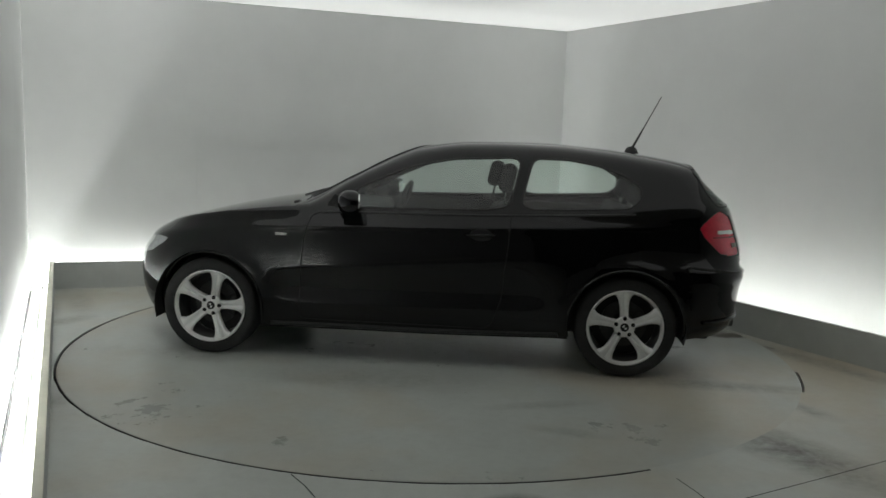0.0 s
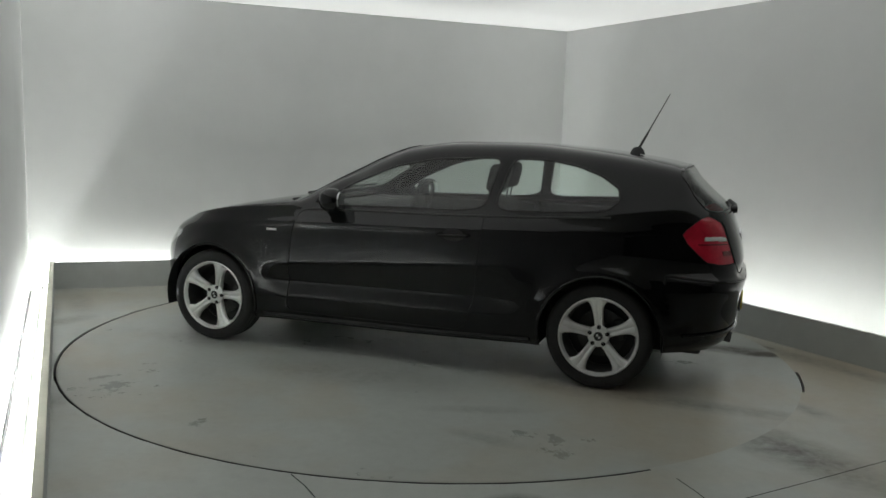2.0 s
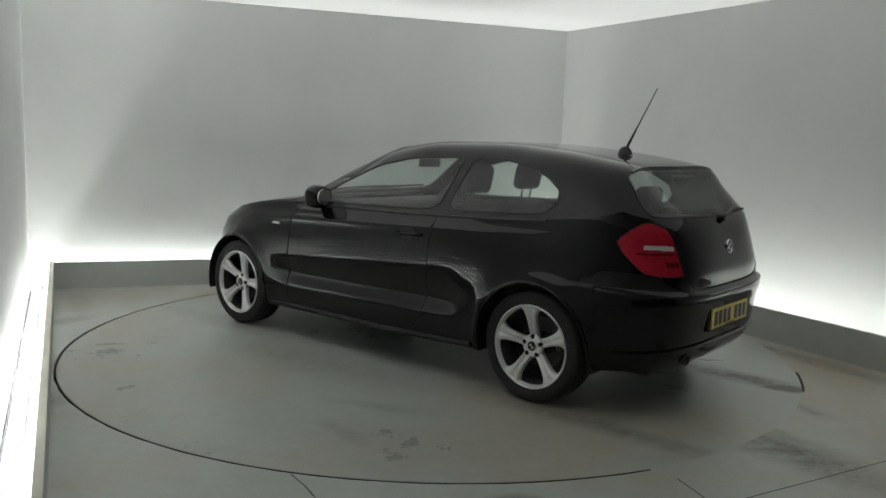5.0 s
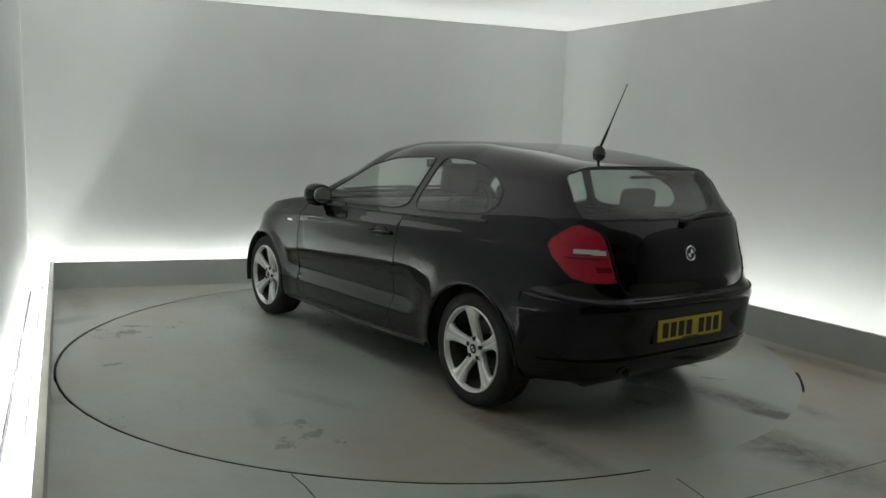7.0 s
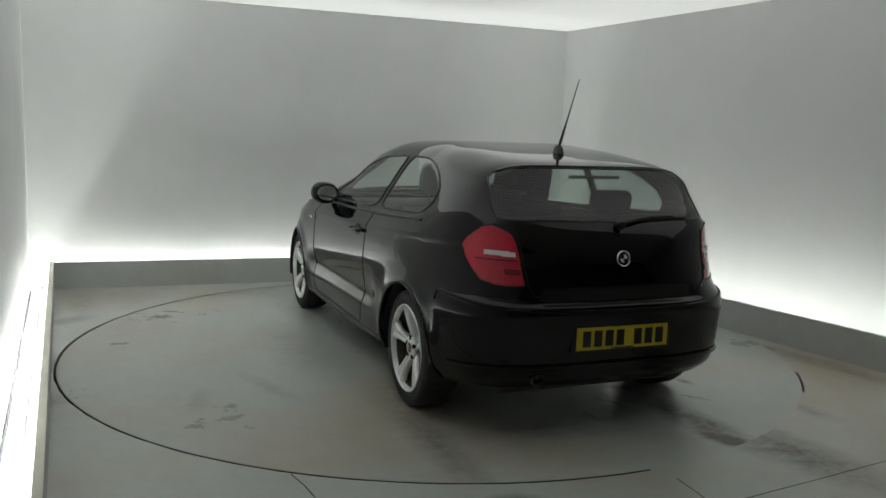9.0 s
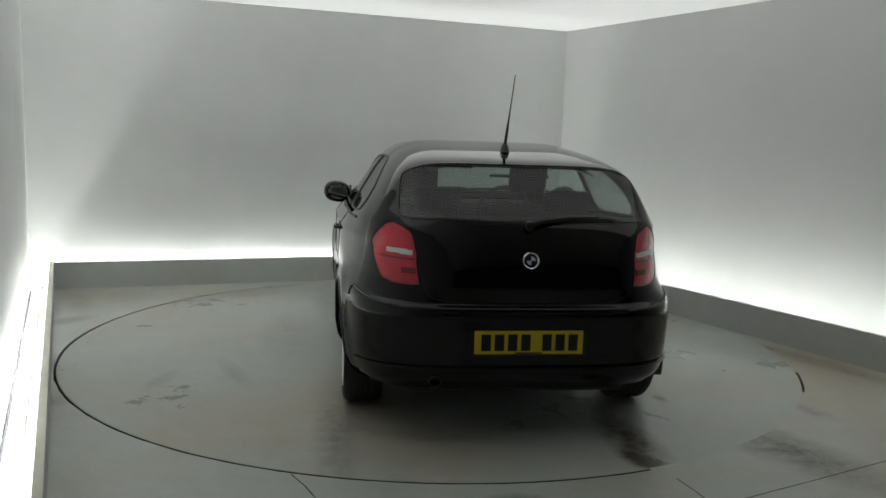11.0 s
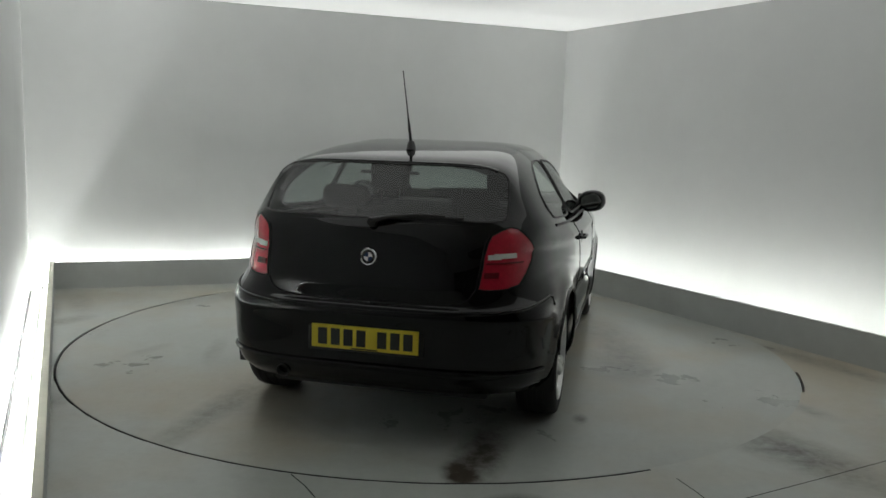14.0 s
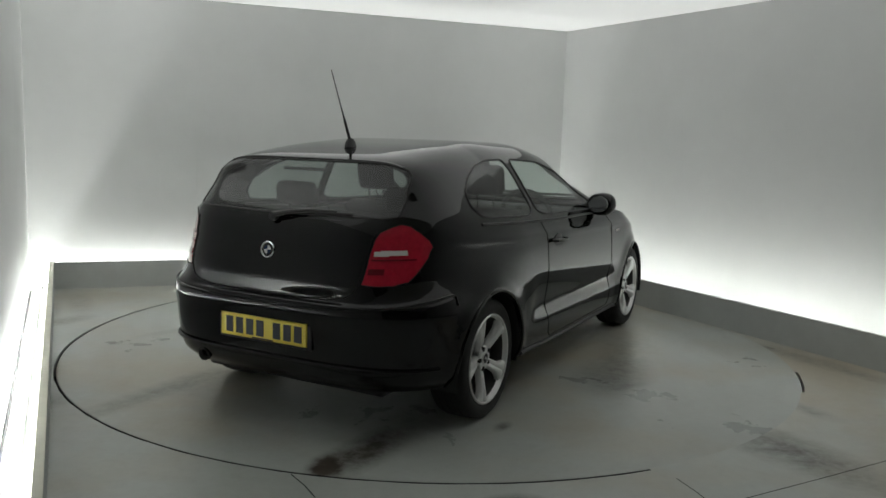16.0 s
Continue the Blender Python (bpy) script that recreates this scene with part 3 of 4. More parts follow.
def lamp_edge():
    pts = [lower_at(z, y=y) for y, z in ((0.625, 1.046), (0.590, 1.030), (0.555, 1.008), (0.540, 0.975), (0.533, 0.93), (0.527, 0.86), (0.520, 0.80), (0.514, 0.772))]
    pts += [lower_at(z, y=y) for y, z in ((0.56, 0.766), (0.60, 0.766), (0.64, 0.768))]
    pts += [lower_at(z, x=x) for x, z in ((-1.955, 0.772), (-1.905, 0.782), (-1.850, 0.830), (-1.792, 0.886), (-1.760, 0.938), (-1.780, 0.968), (-1.822, 1.005), (-1.860, 1.036), (-1.885, 1.044))]
    return divided(pts, 0.03)


tail_lamp = lamp_edge()
gate = [lower_at(z, y=y) for y, z in ((0.02, 0.688), (0.2, 0.690), (0.35, 0.694), (0.43, 0.704), (0.475, 0.726), (0.502, 0.768), (0.515, 0.86), (0.521, 0.93), (0.528, 0.98), (0.545, 1.014))]
gate = [(1.0, gate[0][1])] + gate + [(s, NW - 0.06) for s in np.linspace(gate[-1][0], 1.0, 10)]
head_lamp = divided([lower_at(0.735, x=1.66), lower_at(0.70, x=1.70), lower_at(0.64, x=1.80)] + [lower_at(z, x="nose", y=y) for y, z in ((0.50, 0.60), (0.36, 0.60), (0.34, 0.66), (0.45, 0.715))] + [lower_at(0.742, x=1.74)], 0.03)

low = panels(lower, list(np.linspace(0, 1, 150)), list(np.linspace(0, NW, 64)),
             [("arch_f", arch(AXLE)), ("arch_r", arch(-AXLE)), ("tail_lamp", tail_lamp), ("head_lamp", head_lamp), ("door", door_poly),
              ("rear_bumper", rear_bumper), ("front_bumper", front_bumper), ("tailgate", gate)], 30.0)

# Outlines on the glasshouse and bonnet.
front_window = [upper_at(p.x, z=p.y) for p in divided(rounded([(0.57, 0.988), (0.345, 1.132), (0.06, 1.256), (-0.22, 1.314), (-0.650, 1.335), (-0.585, 1.012)], 5, True, 0.18), 0.03)]
quarter_window = [upper_at(p.x, z=p.y) for p in divided(rounded([(-0.650, 1.016), (-0.722, 1.333), (-0.95, 1.330), (-1.13, 1.300), (-1.28, 1.248), (-1.385, 1.180), (-1.395, 1.11), (-1.32, 1.045)], 5, True, 0.22), 0.03)]
windscreen = [upper_at(x, y=y) for x, y in ((0.80, 0.0), (0.79, 0.25), (0.76, 0.45), (0.71, 0.58), (0.60, 0.575), (0.40, 0.505), (0.20, 0.435), (0.07, 0.395), (0.03, 0.30), (0.02, 0.15), (0.02, 0.0))]
windscreen = [(x, v) for x, v in divided(windscreen, 0.04)]
rear_window = [upper_at(x, y=y) for x, y in ((-1.748, 0.0), (-1.747, 0.25), (-1.744, 0.40), (-1.735, 0.500), (-1.722, 0.560), (-1.735, 0.582), (-1.79, 0.594), (-1.84, 0.602), (-1.885, 0.598), (-1.930, 0.550), (-1.968, 0.47), (-1.990, 0.37), (-2.003, 0.2), (-2.006, 0.0))]
rear_window = [(x, v) for x, v in divided(rear_window, 0.02)]
bonnet = [upper_at(x, y=y) for x, y in ((0.84, 0.0), (0.82, 0.3), (0.79, 0.5), (0.77, 0.64), (0.95, 0.70), (1.2, 0.70), (1.45, 0.64), (1.62, 0.50), (1.72, 0.33), (1.77, 0.0))]
bonnet = [(x, v) for x, v in divided(bonnet, 0.04)]
up = panels(upper, list(np.linspace(-2.02, 1.80, 170)), list(np.linspace(0, 1, 34)),
            [("front_window", front_window), ("quarter_window", quarter_window), ("windscreen", windscreen), ("rear_window", rear_window), ("bonnet", bonnet)], 1.0)


def surface_normal(surface, a, b, da, db):
    p = surface(a, b)
    n = (surface(a + da, b) - p).cross(surface(a, b + db) - p).normalized()
    return n if n.dot(p - Vector((p.x * 0.72, 0, 0.62))) > 0 else -n


# Round the shoulder over between the lower body and what stands on it.
seam = []
for q in np.linspace(0.01, 0.99, 240):
    p = lower(q, NW)
    u = min(max(p.x, -2.005), 1.785)
    n = surface_normal(lower, q, NW, 1e-4, -1e-3) + surface_normal(upper, u, 0.0, 1e-4, 1e-3)
    seam.append((p, n.normalized()))
seam_xy = np.array([(p.x, p.y) for p, _ in seam])
for group in (low, up):
    for _, vv, nn, _ in group.values():
        for i, v in enumerate(vv):
            zb = height(BELT, v.x)
            d = abs(v.z - zb) / 0.07
            if d < 1 and (v.x < -1.30 or v.x > 0.70):
                k = int(np.argmin((seam_xy[:, 0] - v.x) ** 2 + (seam_xy[:, 1] - v.y) ** 2))
                if (seam[k][0] - v).length < 0.10:
                    t = d * d * (3 - 2 * d)
                    nn[i] = (seam[k][1] * (1 - t) + nn[i] * t).normalized()

skin("body_shell", joined(both(low["body"]), both(up["body"])), PAINT, car, "glossy black painted body shell")
skin("bonnet", both(up["bonnet"]), PAINT, car)
gate_part = skin("tailgate", both(low["tailgate"]), PAINT, car)
bumper_r = skin("rear_bumper", both(low["rear_bumper"]), PAINT, car)
skin("front_bumper", both(low["front_bumper"]), PAINT, car)
skin("windscreen", both(up["windscreen"]), GLASS, car, "clear laminated windscreen")
skin("rear_window", both(up["rear_window"]), TINT, car, "lightly tinted tailgate glass")
doors = {}
for sd in (1, -1):
    doors[sd] = skin("door", one_side(low["door"], sd), PAINT, car)
    skin("window_pane", one_side(up["front_window"], sd), GLASS, doors[sd], "clear greenish side glass")
    skin("quarter_window", one_side(up["quarter_window"], sd), GLASS, car, "greenish fixed quarter glass")
    lamp = skin("tail_light", one_side(low["tail_lamp"], sd), RED, car, "red tail light with a pale strip")
    skin("headlight", one_side(low["head_lamp"], sd), HEADGLASS, car, "pale clear headlight")
    # Pale strips and the reflector in the tail light.
    for nm, mt, lb, zc, hh, ys, xs in (("lamp_strip", CLEARLAMP, "pale frosted indicator strip", 0.912, 0.011, (0.545, 0.560, 0.580, 0.600), ()),
                                       ("lamp_strip", CLEARLAMP, "pale frosted indicator strip", 0.916, 0.011, (0.63,), (-1.975, -1.945, -1.91, -1.885)),
                                       ("lamp_reflector", DARKRED, "dark reflector strip", 0.832, 0.013, (0.535, 0.555, 0.575, 0.595), ()),
                                       ("lamp_divider", DARKRED, "dark red divider", 0.884, 0.0035, (0.54, 0.57, 0.60), (-1.97, -1.93, -1.89, -1.85))):
        band = []
        for dz in (hh, -hh):
            row = [lower(*lower_at(zc + dz, y=y)) for y in ys] + [lower(*lower_at(zc + dz, x=x)) for x in xs]
            band.append([Vector((p.x * 1.0022, p.y * 1.004 * sd, p.z)) for p in row])
        bm = bmesh.new()
        a = [[bm.verts.new(p) for p in r] for r in band]
        for i in range(len(a[0]) - 1):
            bm.faces.new((a[0][i], a[0][i + 1], a[1][i + 1], a[1][i]))
        ext = bmesh.ops.extrude_face_region(bm, geom=bm.faces[:])["geom"]
        bmesh.ops.translate(bm, verts=[g for g in ext if isinstance(g, bmesh.types.BMVert)], vec=(0.006, -0.004 * sd, 0))
        part(nm, bm, mt, lamp, lb)


def on(surface, poly, sd=1, lift=0.0):
    out = []
    for q in poly:
        p = surface(q[0], q[1])
        out.append(Vector((p.x, p.y * sd, p.z)))
    return out


# Seals round the glass, and shut lines.
for sd in (1, -1):
    part("window_seal", tube(on(upper, front_window, sd), 0.006, 6, True), TRIM, doors[sd], "black rubber seal")
    part("window_seal", tube(on(upper, quarter_window, sd), 0.006, 6, True), TRIM, car, "black rubber seal")
    part("shut_line", tube(on(lower, door_poly, sd), 0.0028, 5, True), GAP, doors[sd], "dark gap round the door")
    lip = [q for q in arch(AXLE) if q[1] > 0.3]
    part("arch_lip", tube(on(lower, lip, sd), 0.009, 8), PAINT, car)
    lip = [q for q in arch(-AXLE) if q[1] > 0.3]
    part("arch_lip", tube(on(lower, lip, sd), 0.009, 8), PAINT, car)
    bl = [(s, NW) for s in np.linspace(lower_at(0.9, x=0.60)[0], lower_at(1.0, x=-1.36)[0], 50)]
    part("belt_trim", tube(on(lower, bl, sd), 0.008, 6), TRIM, car, "black belt moulding")
    part("shut_line", tube(on(lower, [q for q in tail_lamp], sd), 0.003, 5, True), GAP, car, "dark gap round the tail light")
    # Sill strip.
    part("sill_moulding", tube(on(lower, [(s, 0.75) for s in np.linspace(lower_at(0.3, x=0.92)[0], lower_at(0.3, x=-0.92)[0], 30)], sd), 0.016, 8), TRIM, car, "black sill moulding")


def mirrored_loop(surface, poly):
    left = on(surface, poly, 1)
    return left + [Vector((p.x, -p.y, p.z)) for p in reversed(left)]


part("window_seal", tube(mirrored_loop(upper, [q for q in windscreen if q[1] < 0.9999]), 0.008, 6, True), TRIM, car, "black windscreen seal")
part("window_seal", tube(mirrored_loop(upper, [q for q in rear_window if q[1] < 0.9999]), 0.005, 6, True), TRIM, car, "black tailgate glass seal")
edge = [q for q in rear_bumper if q[1] > 4.3]
part("shut_line", tube(mirrored_loop(lower, [(q[0], q[1] + 0.12) for q in edge]), 0.004, 5), GAP, bumper_r, "dark gap above the bumper")
part("bumper_edge", tube(mirrored_loop(lower, edge), 0.007, 8), PAINT, bumper_r)
part("shut_line", tube(mirrored_loop(lower, gate[1:11]), 0.0035, 5), GAP, gate_part, "dark gap round the tailgate")

# Wheel wells, underbody.
for cx in (AXLE, -AXLE):
    for sd in (1, -1):
        bm = bmesh.new()
        rows = [[bm.verts.new((cx + 0.372 * math.cos(a), y * sd, max(WHEEL_R + 0.372 * math.sin(a), 0.16))) for a in np.linspace(-0.25, math.pi + 0.25, 28)] for y in (0.846, 0.55)]
        for i in range(27):
            bm.faces.new((rows[0][i], rows[0][i + 1], rows[1][i + 1], rows[1][i]))
        bm.faces.new(rows[1])
        part("wheel_well", bm, PLASTIC, car, "dark plastic wheel well")
part("floor_pan", box((-0.05, 0, 0.235), (3.7, 1.10, 0.06), None, 0.02), PLASTIC, car, "dark underbody")
part("floor_pan", box((0.0, 0, 0.24), (1.86, 1.56, 0.05), None, 0.02), PLASTIC, car, "dark underbody between the axles")

# ---- wheels ----


def wheel(cx, sd, spin):
    w = put("wheel", None, car)
    w.matrix_basis = Matrix.Translation((cx, sd * 0.742, WHEEL_R)) @ Matrix.Rotation(0 if sd > 0 else math.pi, 4, "Z") @ Matrix.Rotation(radians(spin), 4, "Y")
    tread = [(0.226, 0.085), (0.233, 0.096), (0.250, 0.103), (0.275, 0.105), (0.298, 0.099), (0.309, 0.088), (0.3145, 0.070)]
    prof = tread + [(0.316, 0.052), (0.311, 0.050), (0.311, 0.043), (0.316, 0.041), (0.316, 0.012), (0.311, 0.010), (0.311, -0.010), (0.316, -0.012),
                    (0.316, -0.041), (0.311, -0.043), (0.311, -0.050), (0.316, -0.052)] + [(r, -a) for r, a in reversed(tread)]
    part("tyre", lathe(prof, 64), RUBBER, w, "black rubber tyre with a ribbed tread")
    part("rim", lathe([(0.2365, 0.094), (0.2375, 0.100), (0.233, 0.105), (0.227, 0.103), (0.222, 0.092), (0.216, 0.078)], 64), ALLOY, w, "silver alloy rim with a rolled lip")
    # The barrel's shade is put into its colour: dark metal, not the rim's silver.
    part("rim_barrel", lathe([(0.2165, 0.079), (0.206, 0.030), (0.204, -0.06), (0.225, -0.09)], 48), DARKMETAL, w, "shaded inner barrel")
    part("brake_disc", lathe([(0.001, -0.005), (0.06, -0.005), (0.07, -0.03), (0.145, -0.03), (0.145, -0.05), (0.001, -0.05)], 40), DARKMETAL, w, "dull grey brake disc")
    part("brake_shield", lathe([(0.001, -0.062), (0.203, -0.062), (0.203, -0.066)], 40), PLASTIC, w)
    bm = bmesh.new()
    add_box(bm, (-0.11, -0.035, 0.03), (0.055, 0.05, 0.13), Matrix.Rotation(0.25, 4, "Y"), 0.012)
    part("brake_caliper", bm, DARKMETAL, w)
    for k in range(5):
        bm = bmesh.new()
        prev = None
        for r, half, y in ((0.040, 0.028, 0.060), (0.062, 0.027, 0.064), (0.095, 0.026, 0.074), (0.135, 0.028, 0.085), (0.170, 0.033, 0.093), (0.198, 0.043, 0.097), (0.224, 0.063, 0.098)):
            skew = 0.10 * (r - 0.04)
            row = []
            for f, dy in ((-1.0, -0.034), (-1.0, -0.010), (-0.72, 0.0), (-0.22, 0.0), (0.0, -0.006), (0.22, 0.0), (0.72, 0.0), (1.0, -0.010), (1.0, -0.034)):
                row.append(bm.verts.new((f * half + skew, y + dy, math.sqrt(max(r * r - (f * half) ** 2, 1e-6)))))
            if prev:
                for i in range(len(row) - 1):
                    bm.faces.new((prev[i], prev[i + 1], row[i + 1], row[i]))
            prev = row
        bmesh.ops.rotate(bm, verts=bm.verts, cent=(0, 0, 0), matrix=Matrix.Rotation(2 * math.pi * k / 5, 3, "Y"))
        part("spoke", bm, ALLOY, w, "", True, 50)
        a = 2 * math.pi * k / 5
        bm = lathe([(0.0125, 0.058), (0.0125, 0.0765), (0.0115, 0.0772), (0.001, 0.0772)], 12)
        bmesh.ops.translate(bm, verts=bm.verts, vec=(0.054 * math.sin(a), 0, 0.054 * math.cos(a)))
        part("wheel_bolt", bm, GAP, w, "dark recessed wheel bolt")
    part("hub", lathe([(0.064, 0.050), (0.066, 0.066), (0.058, 0.0735), (0.034, 0.075)], 40), ALLOY, w)
    part("cap_ring", lathe([(0.034, 0.070), (0.034, 0.079), (0.031, 0.0805), (0.027, 0.079)], 32), ALLOY, w)
    part("centre_cap", lathe([(0.0275, 0.076), (0.026, 0.0798), (0.001, 0.0803)], 32), TRIM, w, "round dark centre cap")
    for k in range(2):
        bm = bmesh.new()
        c = bm.verts.new((0, 0.0815, 0))
        ring = [bm.verts.new((0.015 * math.cos(a), 0.0815, 0.015 * math.sin(a))) for a in np.linspace(math.pi * k, math.pi * k + math.pi / 2, 7)]
        for i in range(6):
            bm.faces.new((c, ring[i], ring[i + 1]))
        part("cap_quarter", bm, WHITE, w, "pale quarter of the cap", smooth=False)
    return w


wheel(AXLE, 1, -19)
wheel(-AXLE, 1, 0)
wheel(AXLE, -1, 30)
wheel(-AXLE, -1, 20)

# ---- tail details ----
XP = -2.108
plate = part("number_plate", box((XP - 0.006, 0, 0.512), (0.008, 0.52, 0.111), None, 0.002), PLATE, car, "yellow plate with dark bars", smooth=False)
for y in (0.205, 0.142, 0.079, 0.016, -0.085, -0.148, -0.211):
    part("plate_bar", box((XP - 0.0105, y, 0.512), (0.002, 0.045, 0.079), None, 0.0008), INK, plate, "dark bar", smooth=False)
part("plate_bar", box((XP - 0.0105, 0, 0.462), (0.002, 0.13, 0.006)), INK, plate, "thin dark bar", smooth=False)
part("plate_holder", box((XP + 0.006, 0, 0.512), (0.012, 0.56, 0.14), None, 0.005), TRIM, car)

badge = part("badge", lathe([(0.041, 0.010), (0.041, -0.004), (0.038, -0.008), (0.033, -0.006), (0.031, -0.003)], 40, "x"), CHROME, gate_part, "round badge with a chrome ring")
badge.matrix_basis = Matrix.Translation((-2.080, 0, 0.893)) @ Matrix.Rotation(radians(7), 4, "Y")
part("badge_face", lathe([(0.033, -0.002), (0.001, -0.003)], 32, "x"), TRIM, badge)
for k in range(4):
    bm = bmesh.new()
    c = bm.verts.new((-0.0045, 0, 0))
    ring = [bm.verts.new((-0.0045, 0.021 * math.cos(a), 0.021 * math.sin(a))) for a in np.linspace(math.pi * k / 2, math.pi * (k + 1) / 2, 8)]
    for i in range(7):
        bm.faces.new((c, ring[i], ring[i + 1]))
    part("badge_quarter", bm, WHITE if k % 2 else BLUE, badge, "enamel quarter", smooth=False)
# Rear wiper.


def on_gate(y, z, off):
    """A point off the tailgate glass at a height."""
    x = bisect(lambda q: upper(*upper_at(q, y=abs(y))).z - z, -2.02, -1.70)
    return Vector((x - off, y, z + off * 0.6))


wp = part("rear_wiper", tube([on_gate(0.0, 1.045, 0.02), on_gate(-0.08, 1.062, 0.024), on_gate(-0.20, 1.078, 0.02), on_gate(-0.34, 1.082, 0.016)], [0.013, 0.011, 0.008, 0.006], 8), TRIM, car, "black rear wiper arm")
part("wiper_blade", tube([on_gate(-0.04, 1.062, 0.010), on_gate(-0.22, 1.072, 0.011), on_gate(-0.42, 1.074, 0.012)], 0.0065, 6), RUBBER, wp)
part("wiper_hub", lathe([(0.001, -0.02), (0.020, -0.018), (0.024, 0.0), (0.024, 0.03)], 20, "x"), TRIM, wp).location = on_gate(0.0, 1.043, 0.012)
part("brake_light", box((-1.775, 0, 1.270), (0.010, 0.30, 0.016), Matrix.Rotation(radians(40), 4, "Y"), 0.003), TRIM, car, "slim dark high brake light")
part("spoiler_lip", tube([upper(*upper_at(-1.725, y=abs(y))) * 1.0 if y >= 0 else Vector((1, -1, 1)) * upper(*upper_at(-1.725, y=-y)) for y in np.linspace(-0.53, 0.53, 25)], 0.012, 8, flat=0.6), PAINT, car)
pts = [lower(s, 1.55) for s in np.linspace(lower_at(0.4, x=-1.80)[0], 1.0, 26)]
part("bumper_crease", tube([p * 1.003 for p in pts] + [Vector((p.x, -p.y, p.z)) * 1.003 for p in reversed(pts)], 0.011, 8), PAINT, bumper_r)
part("rear_valance", tube([(-1.92 - 0.08 * math.cos(y / 0.56 * math.pi / 2), y, 0.305) for y in np.linspace(-0.56, 0.56, 21)], 0.035, 8), TRIM, bumper_r, "black lower valance")
ex = part("exhaust_pipe", lathe([(0.026, 0.14), (0.027, -0.10), (0.030, -0.105), (0.032, -0.10), (0.032, 0.14)], 28, "x"), DARKMETAL, car, "dull metal exhaust tip")
ex.matrix_basis = Matrix.Translation((-1.965, 0.43, 0.322)) @ Matrix.Rotation(radians(-8), 4, "Y")
part("silencer", box((-1.76, 0.35, 0.305), (0.30, 0.42, 0.12), None, 0.05), DARKMETAL, car, "dull metal silencer")

# ---- roof aerial ----
aerial = part("aerial_base", lathe([(0.001, 0.038), (0.013, 0.034), (0.022, 0.020), (0.030, -0.012)], 20, "z"), TRIM, car, "black aerial foot")
aerial.matrix_basis = Matrix.Translation((-1.40, 0, 1.392)) @ Matrix.Diagonal((1.7, 0.8, 1, 1))
rod = [Vector((-1.405, 0, 1.415)).lerp(Vector((-1.585, 0, 1.775)), k / 8) for k in range(9)]
part("aerial_rod", tube(rod, [0.0085, 0.008, 0.0072, 0.0042, 0.0035, 0.0032, 0.003, 0.0028, 0.0026], 8), TRIM, car, "thin black aerial rod")

# ---- mirrors, handles, side repeaters ----
for sd in (1, -1):
    bm = bmesh.new()
    bmesh.ops.create_uvsphere(bm, u_segments=28, v_segments=16, radius=1.0)
    for v in bm.verts:
        c = v.co
        for i in range(3):
            c[i] = math.copysign(abs(c[i]) ** 0.86, c[i])
        c.x = max(c.x, -0.62)
    bmesh.ops.scale(bm, vec=(0.082, 0.098, 0.078), verts=bm.verts)
    mir = part("wing_mirror", bm, PAINT, car, "black wing mirror")
    mir.matrix_basis = Matrix.Translation((0.402, sd * 0.868, 1.028)) @ Matrix.Rotation(radians(10 * sd), 4, "Z") @ Matrix.Rotation(radians(6 * sd), 4, "X")
    bm = lathe([(0.001, -0.0035), (0.97, -0.0035), (1.0, 0.0), (1.0, 0.004)], 32, "x")
    for v in bm.verts:
        v.co.y *= 0.074
        v.co.z *= 0.056
    part("mirror_glass", bm, MIRROR, mir, "silvered mirror glass").location = (-0.054, 0, 0)
    part("mirror_arm", tube([(0.47, sd * 0.77, 0.985), (0.465, sd * 0.83, 0.99), (0.46, sd * 0.88, 1.0)], [0.030, 0.026, 0.024], 10, flat=0.6), TRIM, car, "black mirror arm")
    part("mirror_sail", box((0.50, sd * 0.768, 1.005), (0.12, 0.02, 0.09), Matrix.Rotation(radians(-35), 4, "Y"), 0.008), TRIM, car, "black triangular mirror mount")
    grip = lower(*lower_at(0.855, x=-0.42))
    part("door_handle", tube([(-0.52, sd * (grip.y - 0.002), 0.862), (-0.505, sd * (grip.y + 0.024), 0.862), (-0.42, sd * (grip.y + 0.031), 0.860), (-0.335, sd * (grip.y + 0.024), 0.857), (-0.32, sd * (grip.y - 0.002), 0.857)], [0.012, 0.014, 0.014, 0.014, 0.012], 10, flat=0.8), PAINT, doors[sd])
    bm = bmesh.new()
    bmesh.ops.create_uvsphere(bm, u_segments=20, v_segments=10, radius=1.0)
    bmesh.ops.scale(bm, vec=(0.070, 0.004, 0.040), verts=bm.verts)
    part("handle_dish", bm, TRIM, doors[sd], "dark recess behind the handle").location = (-0.42, sd * (grip.y + 0.001), 0.858)
    rp = lower(*lower_at(0.812, x=0.85))
    part("side_repeater", box((0.85, sd * (rp.y + 0.002), 0.812), (0.075, 0.008, 0.016), None, 0.0035), CLEARLAMP, car, "small pale side repeater")

# ---- cabin ----


def seat(name, x, y, w):
    part(name + "_cushion", box((x + 0.06, y, 0.50), (0.52, w, 0.16), Matrix.Rotation(radians(-8), 4, "Y"), 0.05), FABRIC, car, "charcoal fabric cushion")
    part(name + "_backrest", box((x - 0.255, y, 0.765), (0.13, w, 0.53), Matrix.Rotation(radians(-17), 4, "Y"), 0.05), FABRIC, car, "charcoal fabric backrest")


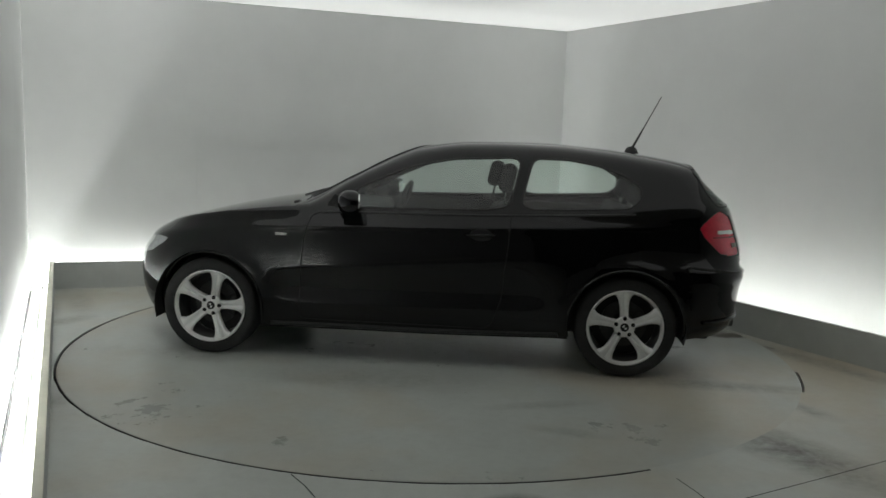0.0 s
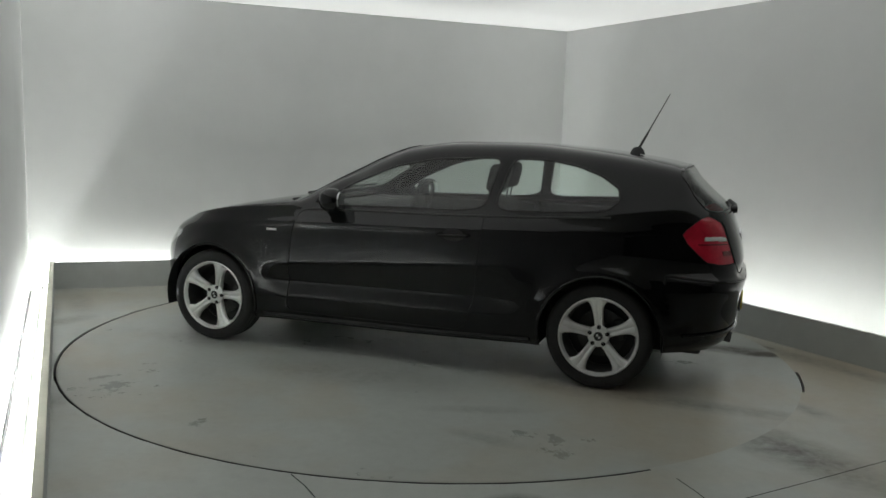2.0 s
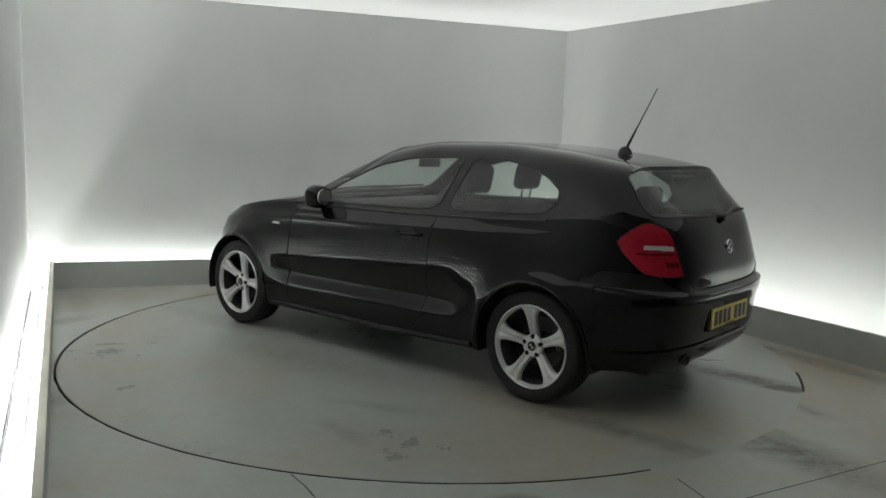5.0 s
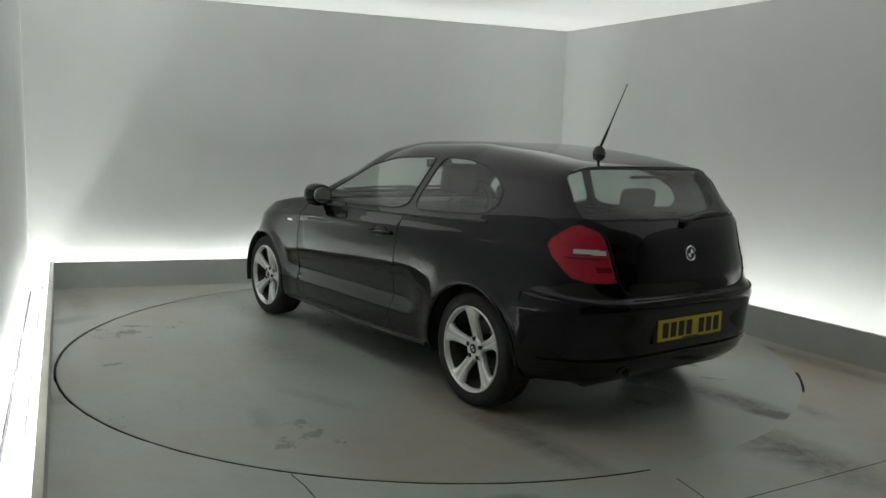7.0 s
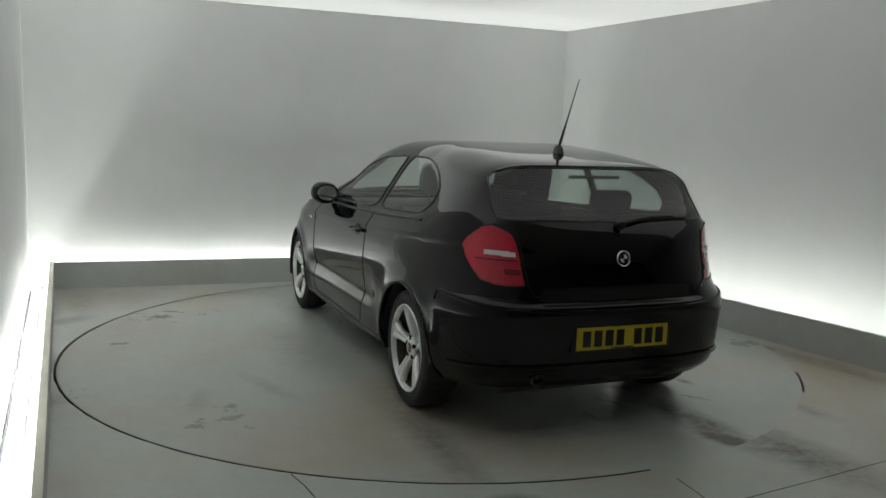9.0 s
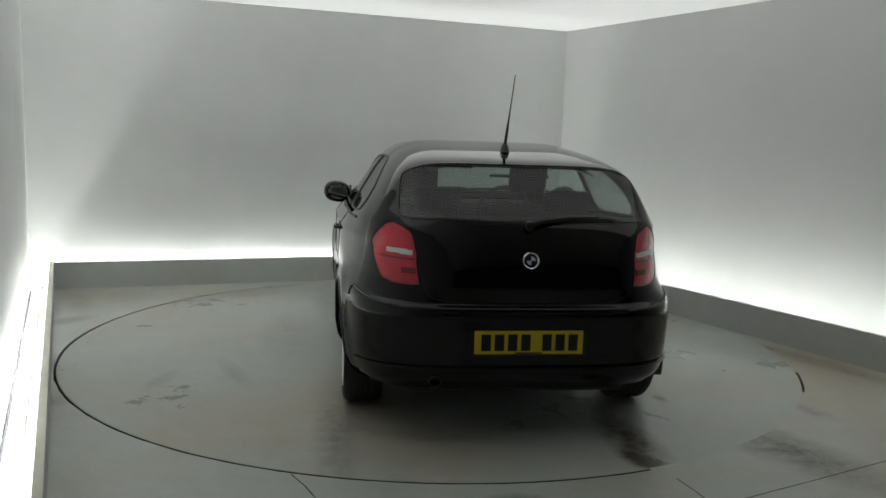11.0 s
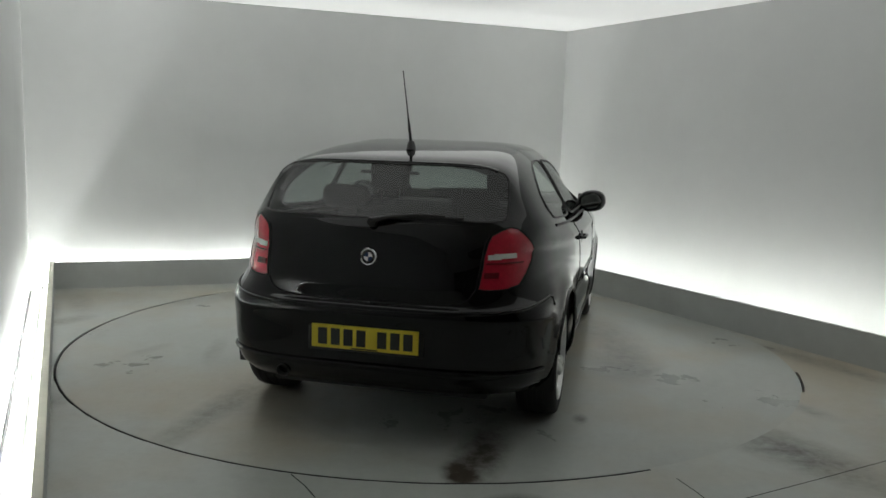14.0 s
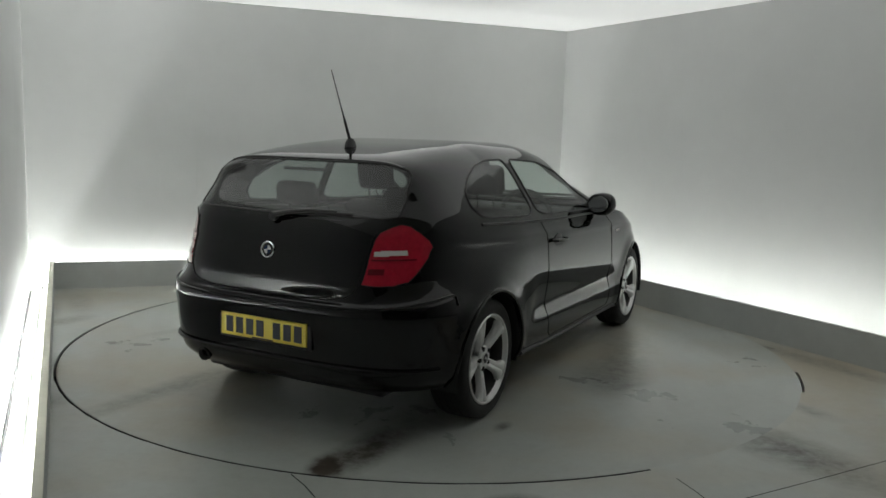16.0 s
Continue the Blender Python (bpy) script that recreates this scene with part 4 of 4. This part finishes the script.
def headrest(x, y, z, w=0.25, h=0.19):
    h1 = part("headrest", box((x, y, z), (0.10, w, h), Matrix.Rotation(radians(-12), 4, "Y"), 0.042), FABRIC, car, "charcoal fabric headrest")
    for dy in (-0.055, 0.055):
        part("headrest_post", tube([(x + 0.0, y + dy, z - h * 0.3), (x + 0.03, y + dy, z - h * 0.5 - 0.12)], 0.006, 8), CHROME, h1)


for y in (0.37, -0.37):
    back = -0.11 if y > 0 else 0.0
    seat("front_seat", -0.08 + back, y, 0.50)
    headrest(-0.45 + back, y, 1.195)
seat("rear_seat", -1.02, 0.0, 1.22)
for y in (0.36, -0.36):
    headrest(-1.40, y, 1.115, 0.26, 0.13)
part("parcel_shelf", box((-1.66, 0, 0.99), (0.40, 1.12, 0.025), None, 0.008), SHELF, car, "grey felt parcel shelf")
part("dashboard", box((0.58, 0, 0.86), (0.42, 1.42, 0.22), None, 0.07), PLASTIC, car, "dark plastic dashboard")
part("cowl", box((0.79, 0, 0.995), (0.10, 1.22, 0.02), None, 0.006), PLASTIC, car, "black wiper cowl")
for y0, y1 in ((0.45, -0.15), (-0.05, -0.58)):
    part("front_wiper", tube([(0.80, y0, 1.035), (0.77, (y0 + y1) / 2, 1.050), (0.74, y1, 1.055)], 0.009, 8), TRIM, car, "black windscreen wiper")
sw = part("steering_wheel", tube([(0.012 * 0, 0.185 * math.cos(a), 0.185 * math.sin(a)) for a in np.linspace(0, 2 * math.pi, 33)[:-1]], 0.016, 8, True), PLASTIC, car, "dark steering wheel")
sw.matrix_basis = Matrix.Translation((0.27, -0.37, 0.93)) @ Matrix.Rotation(radians(-22), 4, "Y")
part("steering_hub", box((0.02, 0, 0), (0.05, 0.16, 0.12), None, 0.02), PLASTIC, sw)
for dy in (-0.12, 0.12):
    part("steering_spoke", box((0.01, dy, 0), (0.015, 0.13, 0.03), None, 0.005), PLASTIC, sw)
part("rear_view_mirror", box((0.17, 0, 1.262), (0.03, 0.22, 0.06), None, 0.012), PLASTIC, car, "dark inside mirror")
bm = bmesh.new()
rows = [[bm.verts.new((x, q * 0.45, upper(x, 1.0).z - 0.035 - 0.05 * q ** 4)) for q in np.linspace(-1, 1, 13)] for x in np.linspace(-1.6, -0.02, 18)]
for r0, r1 in zip(rows, rows[1:]):
    for i in range(12):
        bm.faces.new((r0[i], r0[i + 1], r1[i + 1], r1[i]))
part("roof_lining", bm, LINER, car, "pale grey roof lining")
for sd in (1, -1):
    part("door_card", box((0.06, sd * 0.765, 0.70), (1.2, 0.03, 0.52), None, 0.01), PLASTIC, car, "dark door lining")
    part("side_trim", box((-1.15, sd * 0.70, 0.76), (1.0, 0.05, 0.42), None, 0.015), PLASTIC, car, "dark rear side lining")


# ---- what moves ----
def heading(t):
    return 173.647 - 6.7274 * t - 0.01674 * t * t


def motions():
    times = [0.5 * i for i in range(33)]
    walk(turntable, [(t, pose(0, 0, 0, 0, 0, heading(t))) for t in times])
    walk(car, [(t, pose(0, 0, 0, 0, 0, heading(t)) @ Matrix.Translation((0.0595, -0.1826, 0.0))) for t in times])


motions()
